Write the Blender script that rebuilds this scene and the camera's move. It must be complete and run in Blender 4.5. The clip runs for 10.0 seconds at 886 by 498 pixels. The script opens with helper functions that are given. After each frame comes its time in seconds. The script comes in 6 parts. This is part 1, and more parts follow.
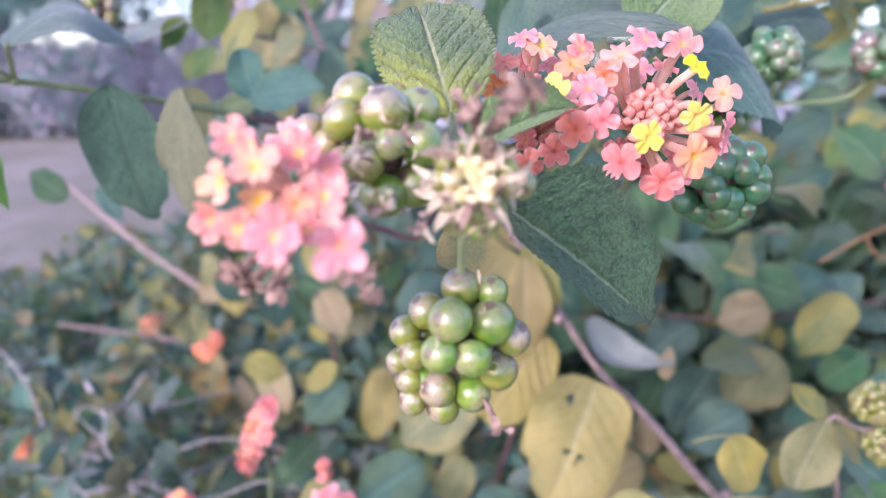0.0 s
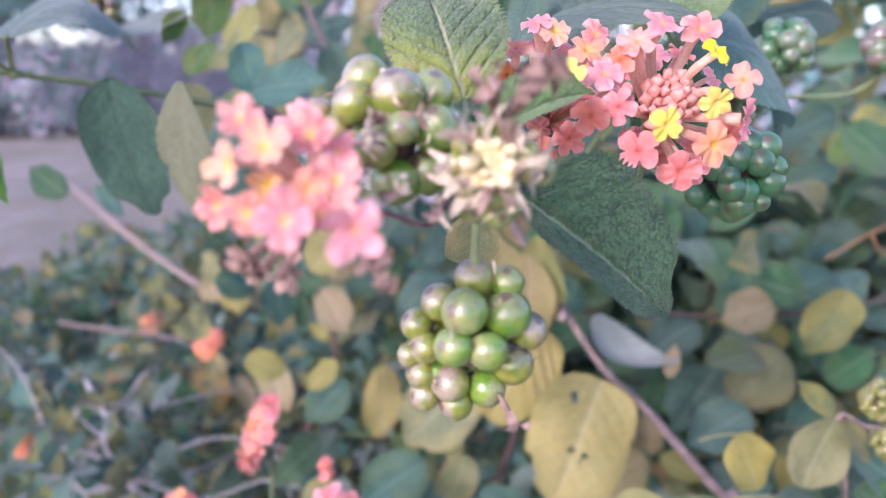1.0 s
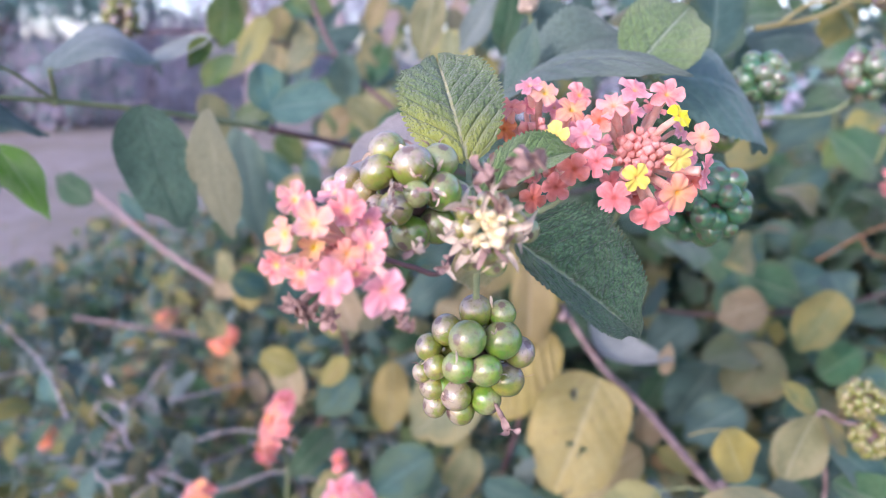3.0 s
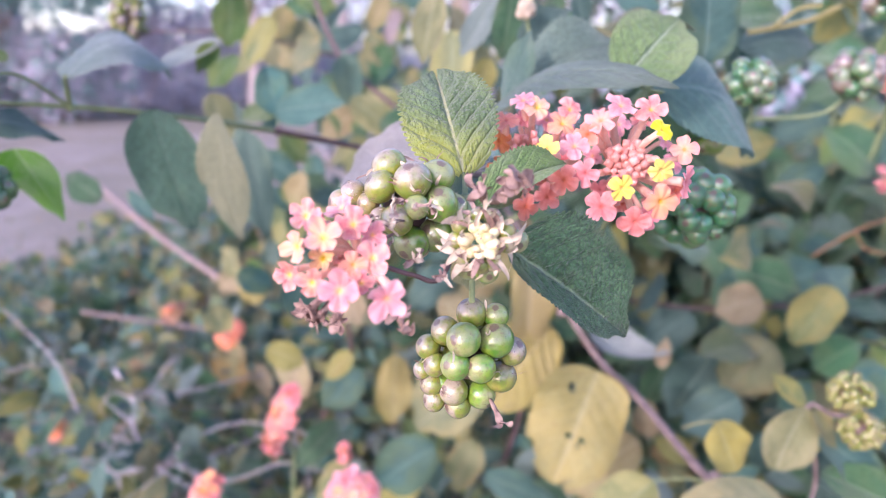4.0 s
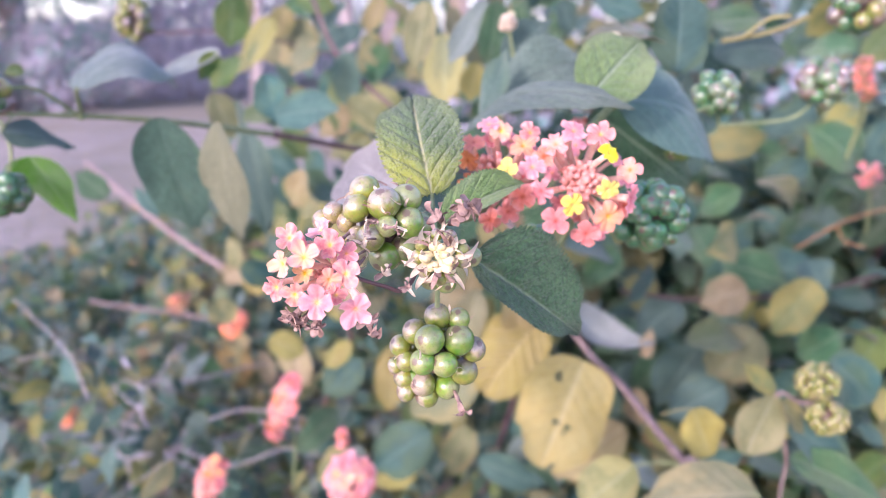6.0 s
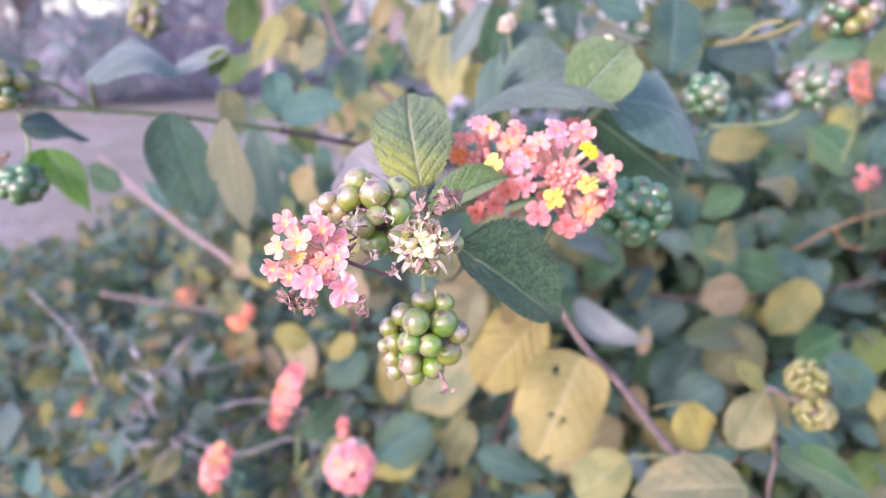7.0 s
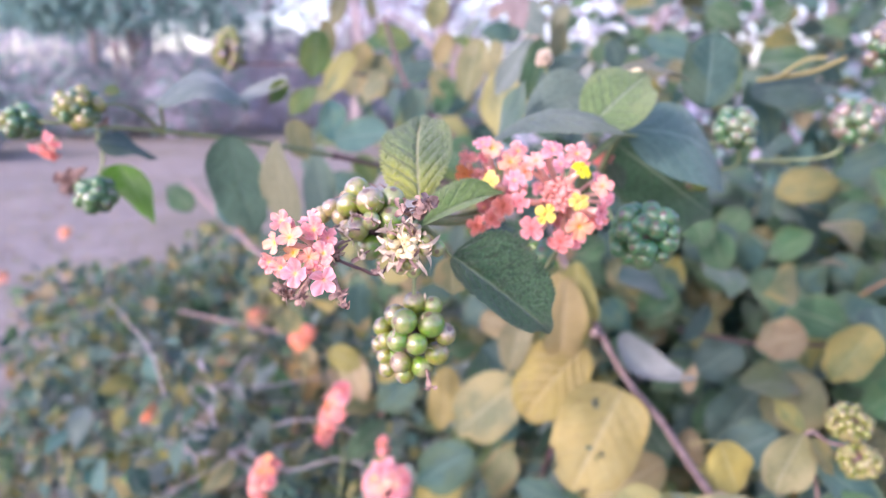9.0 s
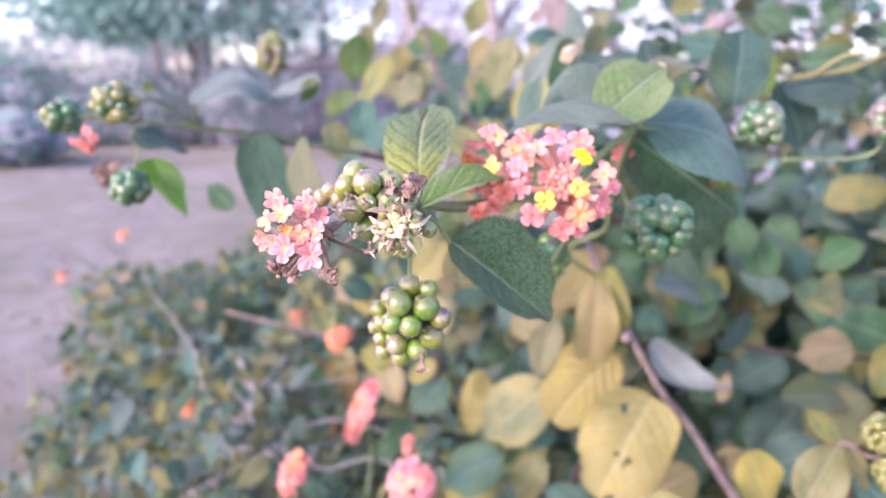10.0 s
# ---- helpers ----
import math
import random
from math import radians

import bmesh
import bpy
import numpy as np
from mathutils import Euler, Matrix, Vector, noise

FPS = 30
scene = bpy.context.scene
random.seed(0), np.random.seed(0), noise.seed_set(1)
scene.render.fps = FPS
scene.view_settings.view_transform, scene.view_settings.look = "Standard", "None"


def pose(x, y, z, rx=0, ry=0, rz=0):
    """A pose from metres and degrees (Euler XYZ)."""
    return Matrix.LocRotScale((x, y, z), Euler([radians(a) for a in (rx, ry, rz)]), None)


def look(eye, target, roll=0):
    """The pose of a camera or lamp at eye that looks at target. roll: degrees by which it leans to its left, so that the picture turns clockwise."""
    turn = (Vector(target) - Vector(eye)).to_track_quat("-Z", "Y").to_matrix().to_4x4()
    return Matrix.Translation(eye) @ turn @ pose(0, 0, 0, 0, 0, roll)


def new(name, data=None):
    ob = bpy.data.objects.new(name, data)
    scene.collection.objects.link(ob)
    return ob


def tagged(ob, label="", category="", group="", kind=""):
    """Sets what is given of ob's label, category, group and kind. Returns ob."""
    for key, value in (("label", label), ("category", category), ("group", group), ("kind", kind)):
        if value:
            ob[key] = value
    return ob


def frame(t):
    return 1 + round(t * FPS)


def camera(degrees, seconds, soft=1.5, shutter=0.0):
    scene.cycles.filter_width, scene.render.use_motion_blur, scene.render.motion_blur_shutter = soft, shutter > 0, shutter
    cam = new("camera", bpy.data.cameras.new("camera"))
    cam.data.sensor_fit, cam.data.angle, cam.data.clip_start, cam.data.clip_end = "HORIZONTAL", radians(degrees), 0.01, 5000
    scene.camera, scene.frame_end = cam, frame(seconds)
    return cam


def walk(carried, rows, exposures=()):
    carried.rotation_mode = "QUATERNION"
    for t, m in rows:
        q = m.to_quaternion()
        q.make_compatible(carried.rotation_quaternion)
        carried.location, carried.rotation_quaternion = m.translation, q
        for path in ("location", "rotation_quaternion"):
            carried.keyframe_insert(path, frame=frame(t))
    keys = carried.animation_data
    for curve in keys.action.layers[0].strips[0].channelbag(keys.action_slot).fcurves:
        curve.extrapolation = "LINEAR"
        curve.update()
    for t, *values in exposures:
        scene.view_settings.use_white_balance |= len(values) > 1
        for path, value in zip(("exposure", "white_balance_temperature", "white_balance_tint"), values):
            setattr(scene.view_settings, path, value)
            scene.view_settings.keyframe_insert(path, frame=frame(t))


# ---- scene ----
cam = camera(65.0, 10.0, soft=0.6)
cam.data.dof.use_dof = True
cam.data.dof.focus_distance = 0.138
cam.data.dof.aperture_fstop = 13.5
PATH = [
    (0, (0.00259, 0.00327, 0.90144), (-0.0072, 1.9424, 0.4120), -0.1),
    (0.5, (0.00195, 0.00438, 0.90138), (-0.0082, 1.9452, 0.4184), -0.1),
    (1, (0.00054, 0.00647, 0.89911), (-0.0086, 1.9452, 0.4078), -0.1),
    (1.5, (-0.00037, -0.00100, 0.90325), (-0.0054, 1.9368, 0.4083), 0.1),
    (2, (-0.00237, -0.01006, 0.91071), (-0.0222, 1.9270, 0.4133), 0.0),
    (2.5, (-0.00061, -0.01160, 0.91148), (-0.0218, 1.9236, 0.4068), -0.2),
    (4, (0.00159, -0.02324, 0.91844), (-0.0331, 1.9033, 0.3825), -0.5),
    (4.5, (0.00377, -0.02795, 0.92116), (-0.0293, 1.8967, 0.3784), -0.4),
    (5, (0.00527, -0.03247, 0.92462), (-0.0343, 1.8904, 0.3759), -0.5),
    (5.5, (0.00739, -0.03635, 0.92780), (-0.0376, 1.8815, 0.3623), -0.7),
    (7, (0.01552, -0.05235, 0.92988), (-0.0591, 1.8622, 0.3563), -0.1),
    (7.5, (0.01893, -0.05846, 0.93132), (-0.1048, 1.8589, 0.3758), -0.1),
    (8, (0.02361, -0.06491, 0.93365), (-0.1464, 1.8556, 0.4020), -0.2),
    (8.5, (0.02784, -0.06508, 0.93010), (-0.1929, 1.8591, 0.4312), 0.2),
    (9, (0.03841, -0.06444, 0.92585), (-0.2590, 1.8567, 0.4560), 0.6),
    (9.5, (0.04513, -0.06259, 0.92081), (-0.3244, 1.8483, 0.4603), 0.6),
    (10, (0.05237, -0.06406, 0.91952), (-0.3843, 1.8366, 0.4758), 0.7),
]
walk(cam, [(t, look(eye, target, roll)) for t, eye, target, roll in PATH],
     [(0, 0.88, 5950, 32), (1.5, 0.73, 5900, 32), (2.5, 0.69, 5850, 34), (4.5, 1.07, 6100, 37), (7.5, 1.05, 6150, 40), (8.0, 0.99, 6050, 40), (8.5, 0.97, 6100, 40), (10, 1.19, 6350, 37)])

# world and sun: soft late daylight from behind the camera, over its left side
SUN_FROM = Vector((-0.52, -0.74, 0.44)).normalized()
world = bpy.data.worlds.new("sky")
scene.world = world
world.use_nodes = True
sky = world.node_tree.nodes.new("ShaderNodeTexSky")
sky.sky_type = "NISHITA"
sky.sun_disc = False
sky.sun_elevation = math.asin(SUN_FROM.z)
sky.sun_rotation = math.atan2(SUN_FROM.x, SUN_FROM.y)
sky.air_density, sky.dust_density, sky.ozone_density = 1.0, 1.5, 1.5
world.node_tree.links.new(sky.outputs[0], world.node_tree.nodes["Background"].inputs[0])
world.node_tree.nodes["Background"].inputs[1].default_value = 0.26
sun_data = bpy.data.lights.new("sun", "SUN")
sun_data.energy, sun_data.angle, sun_data.color = 1.52, radians(5), (1.0, 0.95, 0.90)
sun = new("sun", sun_data)
sun.matrix_world = look(SUN_FROM * 20, (0, 0, 0))


# ---- node helpers and materials ----
def node(nt, kind, ins=None, **attrs):
    n = nt.nodes.new(kind)
    for k, v in attrs.items():
        if k == "operation":
            n.operation = v
        elif k == "data_type":
            n.data_type = v
        elif k == "blend_type":
            n.blend_type = v
        elif k == "feature":
            n.feature = v
    for k, v in (ins or {}).items():
        if isinstance(v, bpy.types.NodeSocket):
            nt.links.new(v, n.inputs[k])
        else:
            n.inputs[k].default_value = v
    return n


def calc(nt, op, a, b=0.0, c=0.0):
    return node(nt, "ShaderNodeMath", {0: a, 1: b, 2: c}, operation=op).outputs[0]


def ramp(nt, value, lo, hi):
    n = node(nt, "ShaderNodeMapRange", {0: value, 1: lo, 2: hi})
    n.interpolation_type = "SMOOTHSTEP"
    return n.outputs[0]


def mix(nt, fac, a, b):
    n = node(nt, "ShaderNodeMix", data_type="RGBA")
    for i, v in ((0, fac), (6, a), (7, b)):
        if isinstance(v, bpy.types.NodeSocket):
            nt.links.new(v, n.inputs[i])
        else:
            n.inputs[i].default_value = v if i == 0 else (*v[:3], 1.0)
    return n.outputs[2]


def noise_at(nt, where, scale, detail=3.0, rough=0.55):
    return node(nt, "ShaderNodeTexNoise", {"Vector": where, "Scale": scale, "Detail": detail, "Roughness": rough}).outputs[0]


def start(name):
    m = bpy.data.materials.new(name)
    m.use_nodes = True
    nt = m.node_tree
    return m, nt, nt.nodes["Principled BSDF"], nt.nodes["Material Output"]


def chance(nt):
    """One random number for each object and each loose piece of it."""
    a = nt.nodes.new("ShaderNodeObjectInfo").outputs["Random"]
    b = nt.nodes.new("ShaderNodeNewGeometry").outputs["Random Per Island"]
    return calc(nt, "FRACT", calc(nt, "ADD", a, b))


def see_through(nt, shader, out, colour, amount):
    t = node(nt, "ShaderNodeBsdfTranslucent", {"Color": colour})
    m = node(nt, "ShaderNodeMixShader", {0: amount, 1: shader.outputs[0], 2: t.outputs[0]})
    nt.links.new(m.outputs[0], out.inputs[0])


def leaf_material(name, dark, light, vein, blotch, amount, rough=0.55, relief=0.5, veins=7.0, spots=0.0, vary=0.45, sheen=0.25, marks=0.4, cells=30.0, midrib=None, base_tint=None, depth_of_colour=0.8):
    m, nt, bsdf, out = start(name)
    tc = nt.nodes.new("ShaderNodeTexCoord")
    sep = node(nt, "ShaderNodeSeparateXYZ", {0: tc.outputs["UV"]})
    u, v = sep.outputs[0], sep.outputs[1]
    side = calc(nt, "MULTIPLY", calc(nt, "ABSOLUTE", calc(nt, "SUBTRACT", v, 0.5)), 2.0)
    rnd = chance(nt)
    shift = node(nt, "ShaderNodeCombineXYZ", {0: calc(nt, "MULTIPLY", rnd, 37.0), 1: calc(nt, "MULTIPLY", rnd, 91.0), 2: rnd}).outputs[0]
    where = node(nt, "ShaderNodeVectorMath", {0: tc.outputs["UV"], 1: shift}, operation="ADD").outputs[0]
    wob = calc(nt, "MULTIPLY", calc(nt, "SUBTRACT", noise_at(nt, where, 5.0), 0.5), 0.06)
    s = calc(nt, "FRACT", calc(nt, "MULTIPLY", calc(nt, "ADD", calc(nt, "SUBTRACT", u, calc(nt, "MULTIPLY", side, 0.3)), wob), veins))
    rib = calc(nt, "MULTIPLY", calc(nt, "ABSOLUTE", calc(nt, "SUBTRACT", s, 0.5)), 2.0)
    rib = ramp(nt, rib, 0.84, 1.0)
    mid = calc(nt, "SUBTRACT", 1.0, ramp(nt, side, 0.02, 0.09))
    lines = calc(nt, "MAXIMUM", calc(nt, "MULTIPLY", rib, 0.6), mid)
    base = mix(nt, ramp(nt, noise_at(nt, where, 3.0), 0.3, 0.7), dark, light)
    grain = noise_at(nt, where, 60.0, 4.0, 0.7)
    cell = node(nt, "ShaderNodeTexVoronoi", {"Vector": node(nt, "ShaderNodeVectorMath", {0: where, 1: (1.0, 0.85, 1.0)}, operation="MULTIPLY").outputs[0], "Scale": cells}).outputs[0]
    # Crease shade between cells is put into the colour, deeper with more relief.
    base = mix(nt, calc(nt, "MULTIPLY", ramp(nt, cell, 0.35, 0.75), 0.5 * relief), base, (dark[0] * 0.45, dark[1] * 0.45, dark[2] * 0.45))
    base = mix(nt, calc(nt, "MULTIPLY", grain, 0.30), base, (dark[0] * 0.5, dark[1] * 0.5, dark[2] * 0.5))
    edge_wear = calc(nt, "MULTIPLY", calc(nt, "POWER", side, 3.0), 0.16)
    patch = calc(nt, "MULTIPLY", ramp(nt, calc(nt, "ADD", calc(nt, "ADD", noise_at(nt, where, 1.7, 4.0, 0.6), edge_wear), calc(nt, "MULTIPLY", calc(nt, "SUBTRACT", rnd, 0.5), 0.2)), 0.62 - amount * 0.35, 0.78 - amount * 0.25), min(1.0, amount * 1.4))
    base = mix(nt, patch, base, blotch)
    base = mix(nt, calc(nt, "MULTIPLY", lines, marks), base, vein)
    # Yellower near the base and one edge: own yellowing plus light put in colour.
    if base_tint:
        near = calc(nt, "SUBTRACT", 1.0, ramp(nt, calc(nt, "ADD", calc(nt, "ADD", u, calc(nt, "MULTIPLY", calc(nt, "SUBTRACT", 1.0, v), 0.45)), calc(nt, "MULTIPLY", noise_at(nt, where, 9.0), 0.3)), 0.36, 0.90))
        base = mix(nt, calc(nt, "MULTIPLY", near, 0.60), base, base_tint)
    if midrib:
        base = mix(nt, calc(nt, "SUBTRACT", 1.0, ramp(nt, side, 0.012, 0.045)), base, midrib)
    if spots:
        sp = ramp(nt, noise_at(nt, where, 16.0, 3.0, 0.6), 0.70 - spots * 0.1, 0.76 - spots * 0.1)
        base = mix(nt, calc(nt, "MULTIPLY", sp, 0.8), base, (0.16, 0.09, 0.045))
    hs = node(nt, "ShaderNodeHueSaturation", {"Hue": calc(nt, "ADD", 0.485, calc(nt, "MULTIPLY", rnd, 0.03)), "Saturation": calc(nt, "ADD", depth_of_colour, calc(nt, "MULTIPLY", rnd, 0.35)),
              "Value": calc(nt, "ADD", 1.0 - vary / 2, calc(nt, "MULTIPLY", calc(nt, "FRACT", calc(nt, "MULTIPLY", rnd, 7.3)), vary)), "Color": base}).outputs[0]
    nt.links.new(hs, bsdf.inputs["Base Color"])
    bsdf.inputs["Roughness"].default_value = rough
    bsdf.inputs["Sheen Weight"].default_value = sheen
    bsdf.inputs["Sheen Roughness"].default_value = 0.4
    height = calc(nt, "SUBTRACT", calc(nt, "MULTIPLY", calc(nt, "SUBTRACT", 1.0, cell), 0.5), calc(nt, "MULTIPLY", lines, 0.35))
    height = calc(nt, "ADD", height, calc(nt, "MULTIPLY", grain, 0.3))
    bump = node(nt, "ShaderNodeBump", {"Strength": min(1.0, relief), "Distance": 0.0022 if relief < 0.9 else 0.0018, "Height": height})
    nt.links.new(bump.outputs[0], bsdf.inputs["Normal"])
    see_through(nt, bsdf, out, hs, 0.38)
    return m


def petal_material(name, petal, edge, throat, ring):
    m, nt, bsdf, out = start(name)
    tc = nt.nodes.new("ShaderNodeTexCoord")
    sep = node(nt, "ShaderNodeSeparateXYZ", {0: tc.outputs["UV"]})
    r = sep.outputs[0]
    rnd = chance(nt)
    grain = noise_at(nt, tc.outputs["Object"], 900.0, 4.0, 0.6)
    c = mix(nt, ramp(nt, calc(nt, "ADD", r, calc(nt, "MULTIPLY", calc(nt, "SUBTRACT", grain, 0.5), 0.5)), 0.45, 1.0), petal, edge)
    blot = ramp(nt, noise_at(nt, tc.outputs["Object"], 420.0, 4.0, 0.65), 0.42, 0.72)
    c = mix(nt, calc(nt, "MULTIPLY", blot, 0.45), c, ring)
    c = mix(nt, calc(nt, "MULTIPLY", calc(nt, "SUBTRACT", 1.0, ramp(nt, r, 0.10, 0.42)), 0.8), c, ring)
    c = mix(nt, calc(nt, "SUBTRACT", 1.0, ramp(nt, r, 0.05, 0.20)), c, throat)
    hs = node(nt, "ShaderNodeHueSaturation", {"Hue": calc(nt, "ADD", 0.485, calc(nt, "MULTIPLY", rnd, 0.03)), "Saturation": calc(nt, "ADD", 0.85, calc(nt, "MULTIPLY", rnd, 0.25)),
              "Value": calc(nt, "ADD", 0.80, calc(nt, "MULTIPLY", grain, 0.26)), "Color": c}).outputs[0]
    nt.links.new(hs, bsdf.inputs["Base Color"])
    bsdf.inputs["Roughness"].default_value = 0.55
    bsdf.inputs["Sheen Weight"].default_value = 0.2
    bump = node(nt, "ShaderNodeBump", {"Strength": 0.25, "Distance": 0.0004, "Height": grain})
    nt.links.new(bump.outputs[0], bsdf.inputs["Normal"])
    see_through(nt, bsdf, out, hs, 0.3)
    return m


def berry_material(name, green, deep, blush, cap_strength, gloss, coat=1.0):
    m, nt, bsdf, out = start(name)
    tc = nt.nodes.new("ShaderNodeTexCoord")
    ob = tc.outputs["Object"]
    rnd = chance(nt)
    shift = node(nt, "ShaderNodeCombineXYZ", {0: calc(nt, "MULTIPLY", rnd, 37.0), 1: calc(nt, "MULTIPLY", rnd, 11.0), 2: rnd}).outputs[0]
    where = node(nt, "ShaderNodeVectorMath", {0: ob, 1: shift}, operation="ADD").outputs[0]
    c = mix(nt, ramp(nt, noise_at(nt, where, 1.4, 2.0), 0.35, 0.65), green, deep)
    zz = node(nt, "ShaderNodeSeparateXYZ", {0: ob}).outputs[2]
    # Pale cap: skin blush plus sky sheen painted on the outward side.
    blush_sheen_cap = ramp(nt, calc(nt, "ADD", calc(nt, "MULTIPLY", noise_at(nt, where, 1.6, 4.0, 0.6), 0.9), calc(nt, "ADD", calc(nt, "MULTIPLY", zz, 0.50), calc(nt, "MULTIPLY", rnd, 0.22))), 0.62, 1.02)
    c = mix(nt, calc(nt, "MULTIPLY", blush_sheen_cap, cap_strength), c, blush)
    specks = ramp(nt, noise_at(nt, where, 6.0, 3.0, 0.65), 0.635, 0.68)
    stain = ramp(nt, noise_at(nt, where, 2.3, 5.0, 0.65), 0.50, 0.66)
    c = mix(nt, calc(nt, "MULTIPLY", stain, 0.6), c, (0.17, 0.115, 0.06))
    c = mix(nt, calc(nt, "MULTIPLY", specks, 0.6), c, (0.07, 0.04, 0.025))
    z = node(nt, "ShaderNodeSeparateXYZ", {0: ob}).outputs[2]
    scar = ramp(nt, calc(nt, "ADD", z, calc(nt, "MULTIPLY", noise_at(nt, where, 9.0), 0.08)), 0.945, 0.975)
    c = mix(nt, calc(nt, "MULTIPLY", scar, 0.85), c, (0.13, 0.075, 0.06))
    nt.links.new(c, bsdf.inputs["Base Color"])
    bsdf.inputs["Roughness"].default_value = gloss
    bsdf.inputs["Coat Weight"].default_value = coat
    bsdf.inputs["Coat IOR"].default_value = 1.5
    bsdf.inputs["Specular IOR Level"].default_value = 0.5
    bsdf.inputs["Coat Roughness"].default_value = 0.11
    bsdf.inputs["Subsurface Weight"].default_value = 0.35
    bsdf.inputs["Subsurface Scale"].default_value = 0.0016
    bsdf.inputs["Subsurface Radius"].default_value = (0.6, 1.0, 0.2)
    bump = node(nt, "ShaderNodeBump", {"Strength": 0.6, "Distance": 0.00022, "Height": noise_at(nt, where, 3.0, 6.0, 0.6)})
    nt.links.new(bump.outputs[0], bsdf.inputs["Normal"])
    return m


def plain_material(name, a, b, scale, rough=0.7, relief=0.4, depth=0.001, through_light=0.0, c=None, detail=5.0):
    m, nt, bsdf, out = start(name)
    tc = nt.nodes.new("ShaderNodeTexCoord")
    n1 = noise_at(nt, tc.outputs["Object"], scale, detail, 0.62)
    n2 = noise_at(nt, tc.outputs["Object"], scale * 0.13, 3.0)
    col = mix(nt, ramp(nt, n1, 0.3, 0.7), a, b)
    if c:
        col = mix(nt, ramp(nt, n2, 0.42, 0.62), col, c)
    rnd = chance(nt)
    col = node(nt, "ShaderNodeHueSaturation", {"Value": calc(nt, "ADD", 0.85, calc(nt, "MULTIPLY", rnd, 0.3)), "Color": col}).outputs[0]
    nt.links.new(col, bsdf.inputs["Base Color"])
    bsdf.inputs["Roughness"].default_value = rough
    bump = node(nt, "ShaderNodeBump", {"Strength": relief, "Distance": depth, "Height": n1})
    nt.links.new(bump.outputs[0], bsdf.inputs["Normal"])
    if through_light:
        see_through(nt, bsdf, out, col, through_light)
    return m


LEAF_BLUE = leaf_material("leaf_blue_green", (0.042, 0.116, 0.090), (0.072, 0.163, 0.128), (0.16, 0.26, 0.21), (0.15, 0.20, 0.07), 0.25, sheen=0.22)
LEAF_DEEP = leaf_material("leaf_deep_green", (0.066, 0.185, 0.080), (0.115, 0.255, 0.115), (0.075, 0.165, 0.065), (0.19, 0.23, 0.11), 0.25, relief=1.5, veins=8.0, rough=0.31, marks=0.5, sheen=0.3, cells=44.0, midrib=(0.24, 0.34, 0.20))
LEAF_FRESH = leaf_material("leaf_fresh_green", (0.105, 0.195, 0.050), (0.165, 0.255, 0.075), (0.22, 0.30, 0.14), (0.24, 0.27, 0.08), 0.4, relief=0.8, marks=0.6)
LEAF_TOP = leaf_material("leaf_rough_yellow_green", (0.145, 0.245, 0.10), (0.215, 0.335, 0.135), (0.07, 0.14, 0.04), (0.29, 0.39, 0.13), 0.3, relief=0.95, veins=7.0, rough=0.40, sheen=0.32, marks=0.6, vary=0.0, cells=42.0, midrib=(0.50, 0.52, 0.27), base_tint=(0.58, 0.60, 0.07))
LEAF_YOUNG = leaf_material("leaf_young_green", (0.13, 0.31, 0.045), (0.20, 0.40, 0.07), (0.36, 0.46, 0.27), (0.27, 0.36, 0.18), 0.3, relief=0.6, rough=0.4, vary=0.0)
LEAF_DUSTY = leaf_material("leaf_dusty_pale", (0.27, 0.26, 0.25), (0.34, 0.32, 0.31), (0.38, 0.36, 0.34), (0.28, 0.27, 0.21), 0.3, vary=0.1)
LEAF_LIME = leaf_material("leaf_pale_olive_yellow", (0.205, 0.22, 0.090), (0.275, 0.28, 0.12), (0.36, 0.38, 0.24), (0.36, 0.33, 0.16), 0.4, vary=0.1, sheen=0.1)
LEAF_SAGE = leaf_material("leaf_sage_green", (0.18, 0.29, 0.11), (0.25, 0.37, 0.14), (0.13, 0.21, 0.10), (0.30, 0.37, 0.17), 0.3, relief=0.9, marks=0.5, vary=0.1, midrib=(0.32, 0.40, 0.26))
LEAF_TEAL = leaf_material("leaf_deep_teal", (0.040, 0.118, 0.076), (0.066, 0.165, 0.108), (0.030, 0.085, 0.058), (0.12, 0.18, 0.08), 0.2, vary=0.0, sheen=0.08, rough=0.68, relief=0.8, veins=9.0)
LEAF_HAZE = leaf_material("leaf_dull_olive", (0.185, 0.215, 0.105), (0.235, 0.26, 0.13), (0.215, 0.24, 0.12), (0.27, 0.26, 0.12), 0.3, vary=0.0, sheen=0.1, rough=0.7)
LEAF_STEEL = leaf_material("leaf_steel_blue_green", (0.070, 0.170, 0.140), (0.105, 0.235, 0.185), (0.18, 0.30, 0.25), (0.15, 0.23, 0.11), 0.25, vary=0.15, sheen=0.2)
LEAF_PALE = leaf_material("leaf_pale_grey", (0.110, 0.20, 0.150), (0.165, 0.265, 0.205), (0.075, 0.130, 0.10), (0.17, 0.25, 0.16), 0.3, sheen=0.15, relief=0.7, vary=0.15)
LEAF_OLIVE = leaf_material("leaf_olive", (0.13, 0.165, 0.06), (0.20, 0.21, 0.085), (0.24, 0.26, 0.13), (0.27, 0.23, 0.08), 0.5, spots=0.2)
LEAF_YELLOW = leaf_material("leaf_yellow", (0.31, 0.25, 0.105), (0.40, 0.33, 0.155), (0.50, 0.43, 0.26), (0.29, 0.27, 0.11), 0.55, spots=0.4, vary=0.3, depth_of_colour=0.85)
LEAF_GOLD = leaf_material("leaf_golden_yellow", (0.32, 0.275, 0.105), (0.395, 0.35, 0.155), (0.44, 0.40, 0.24), (0.38, 0.31, 0.12), 0.5, spots=0.45, vary=0.0, depth_of_colour=0.86)
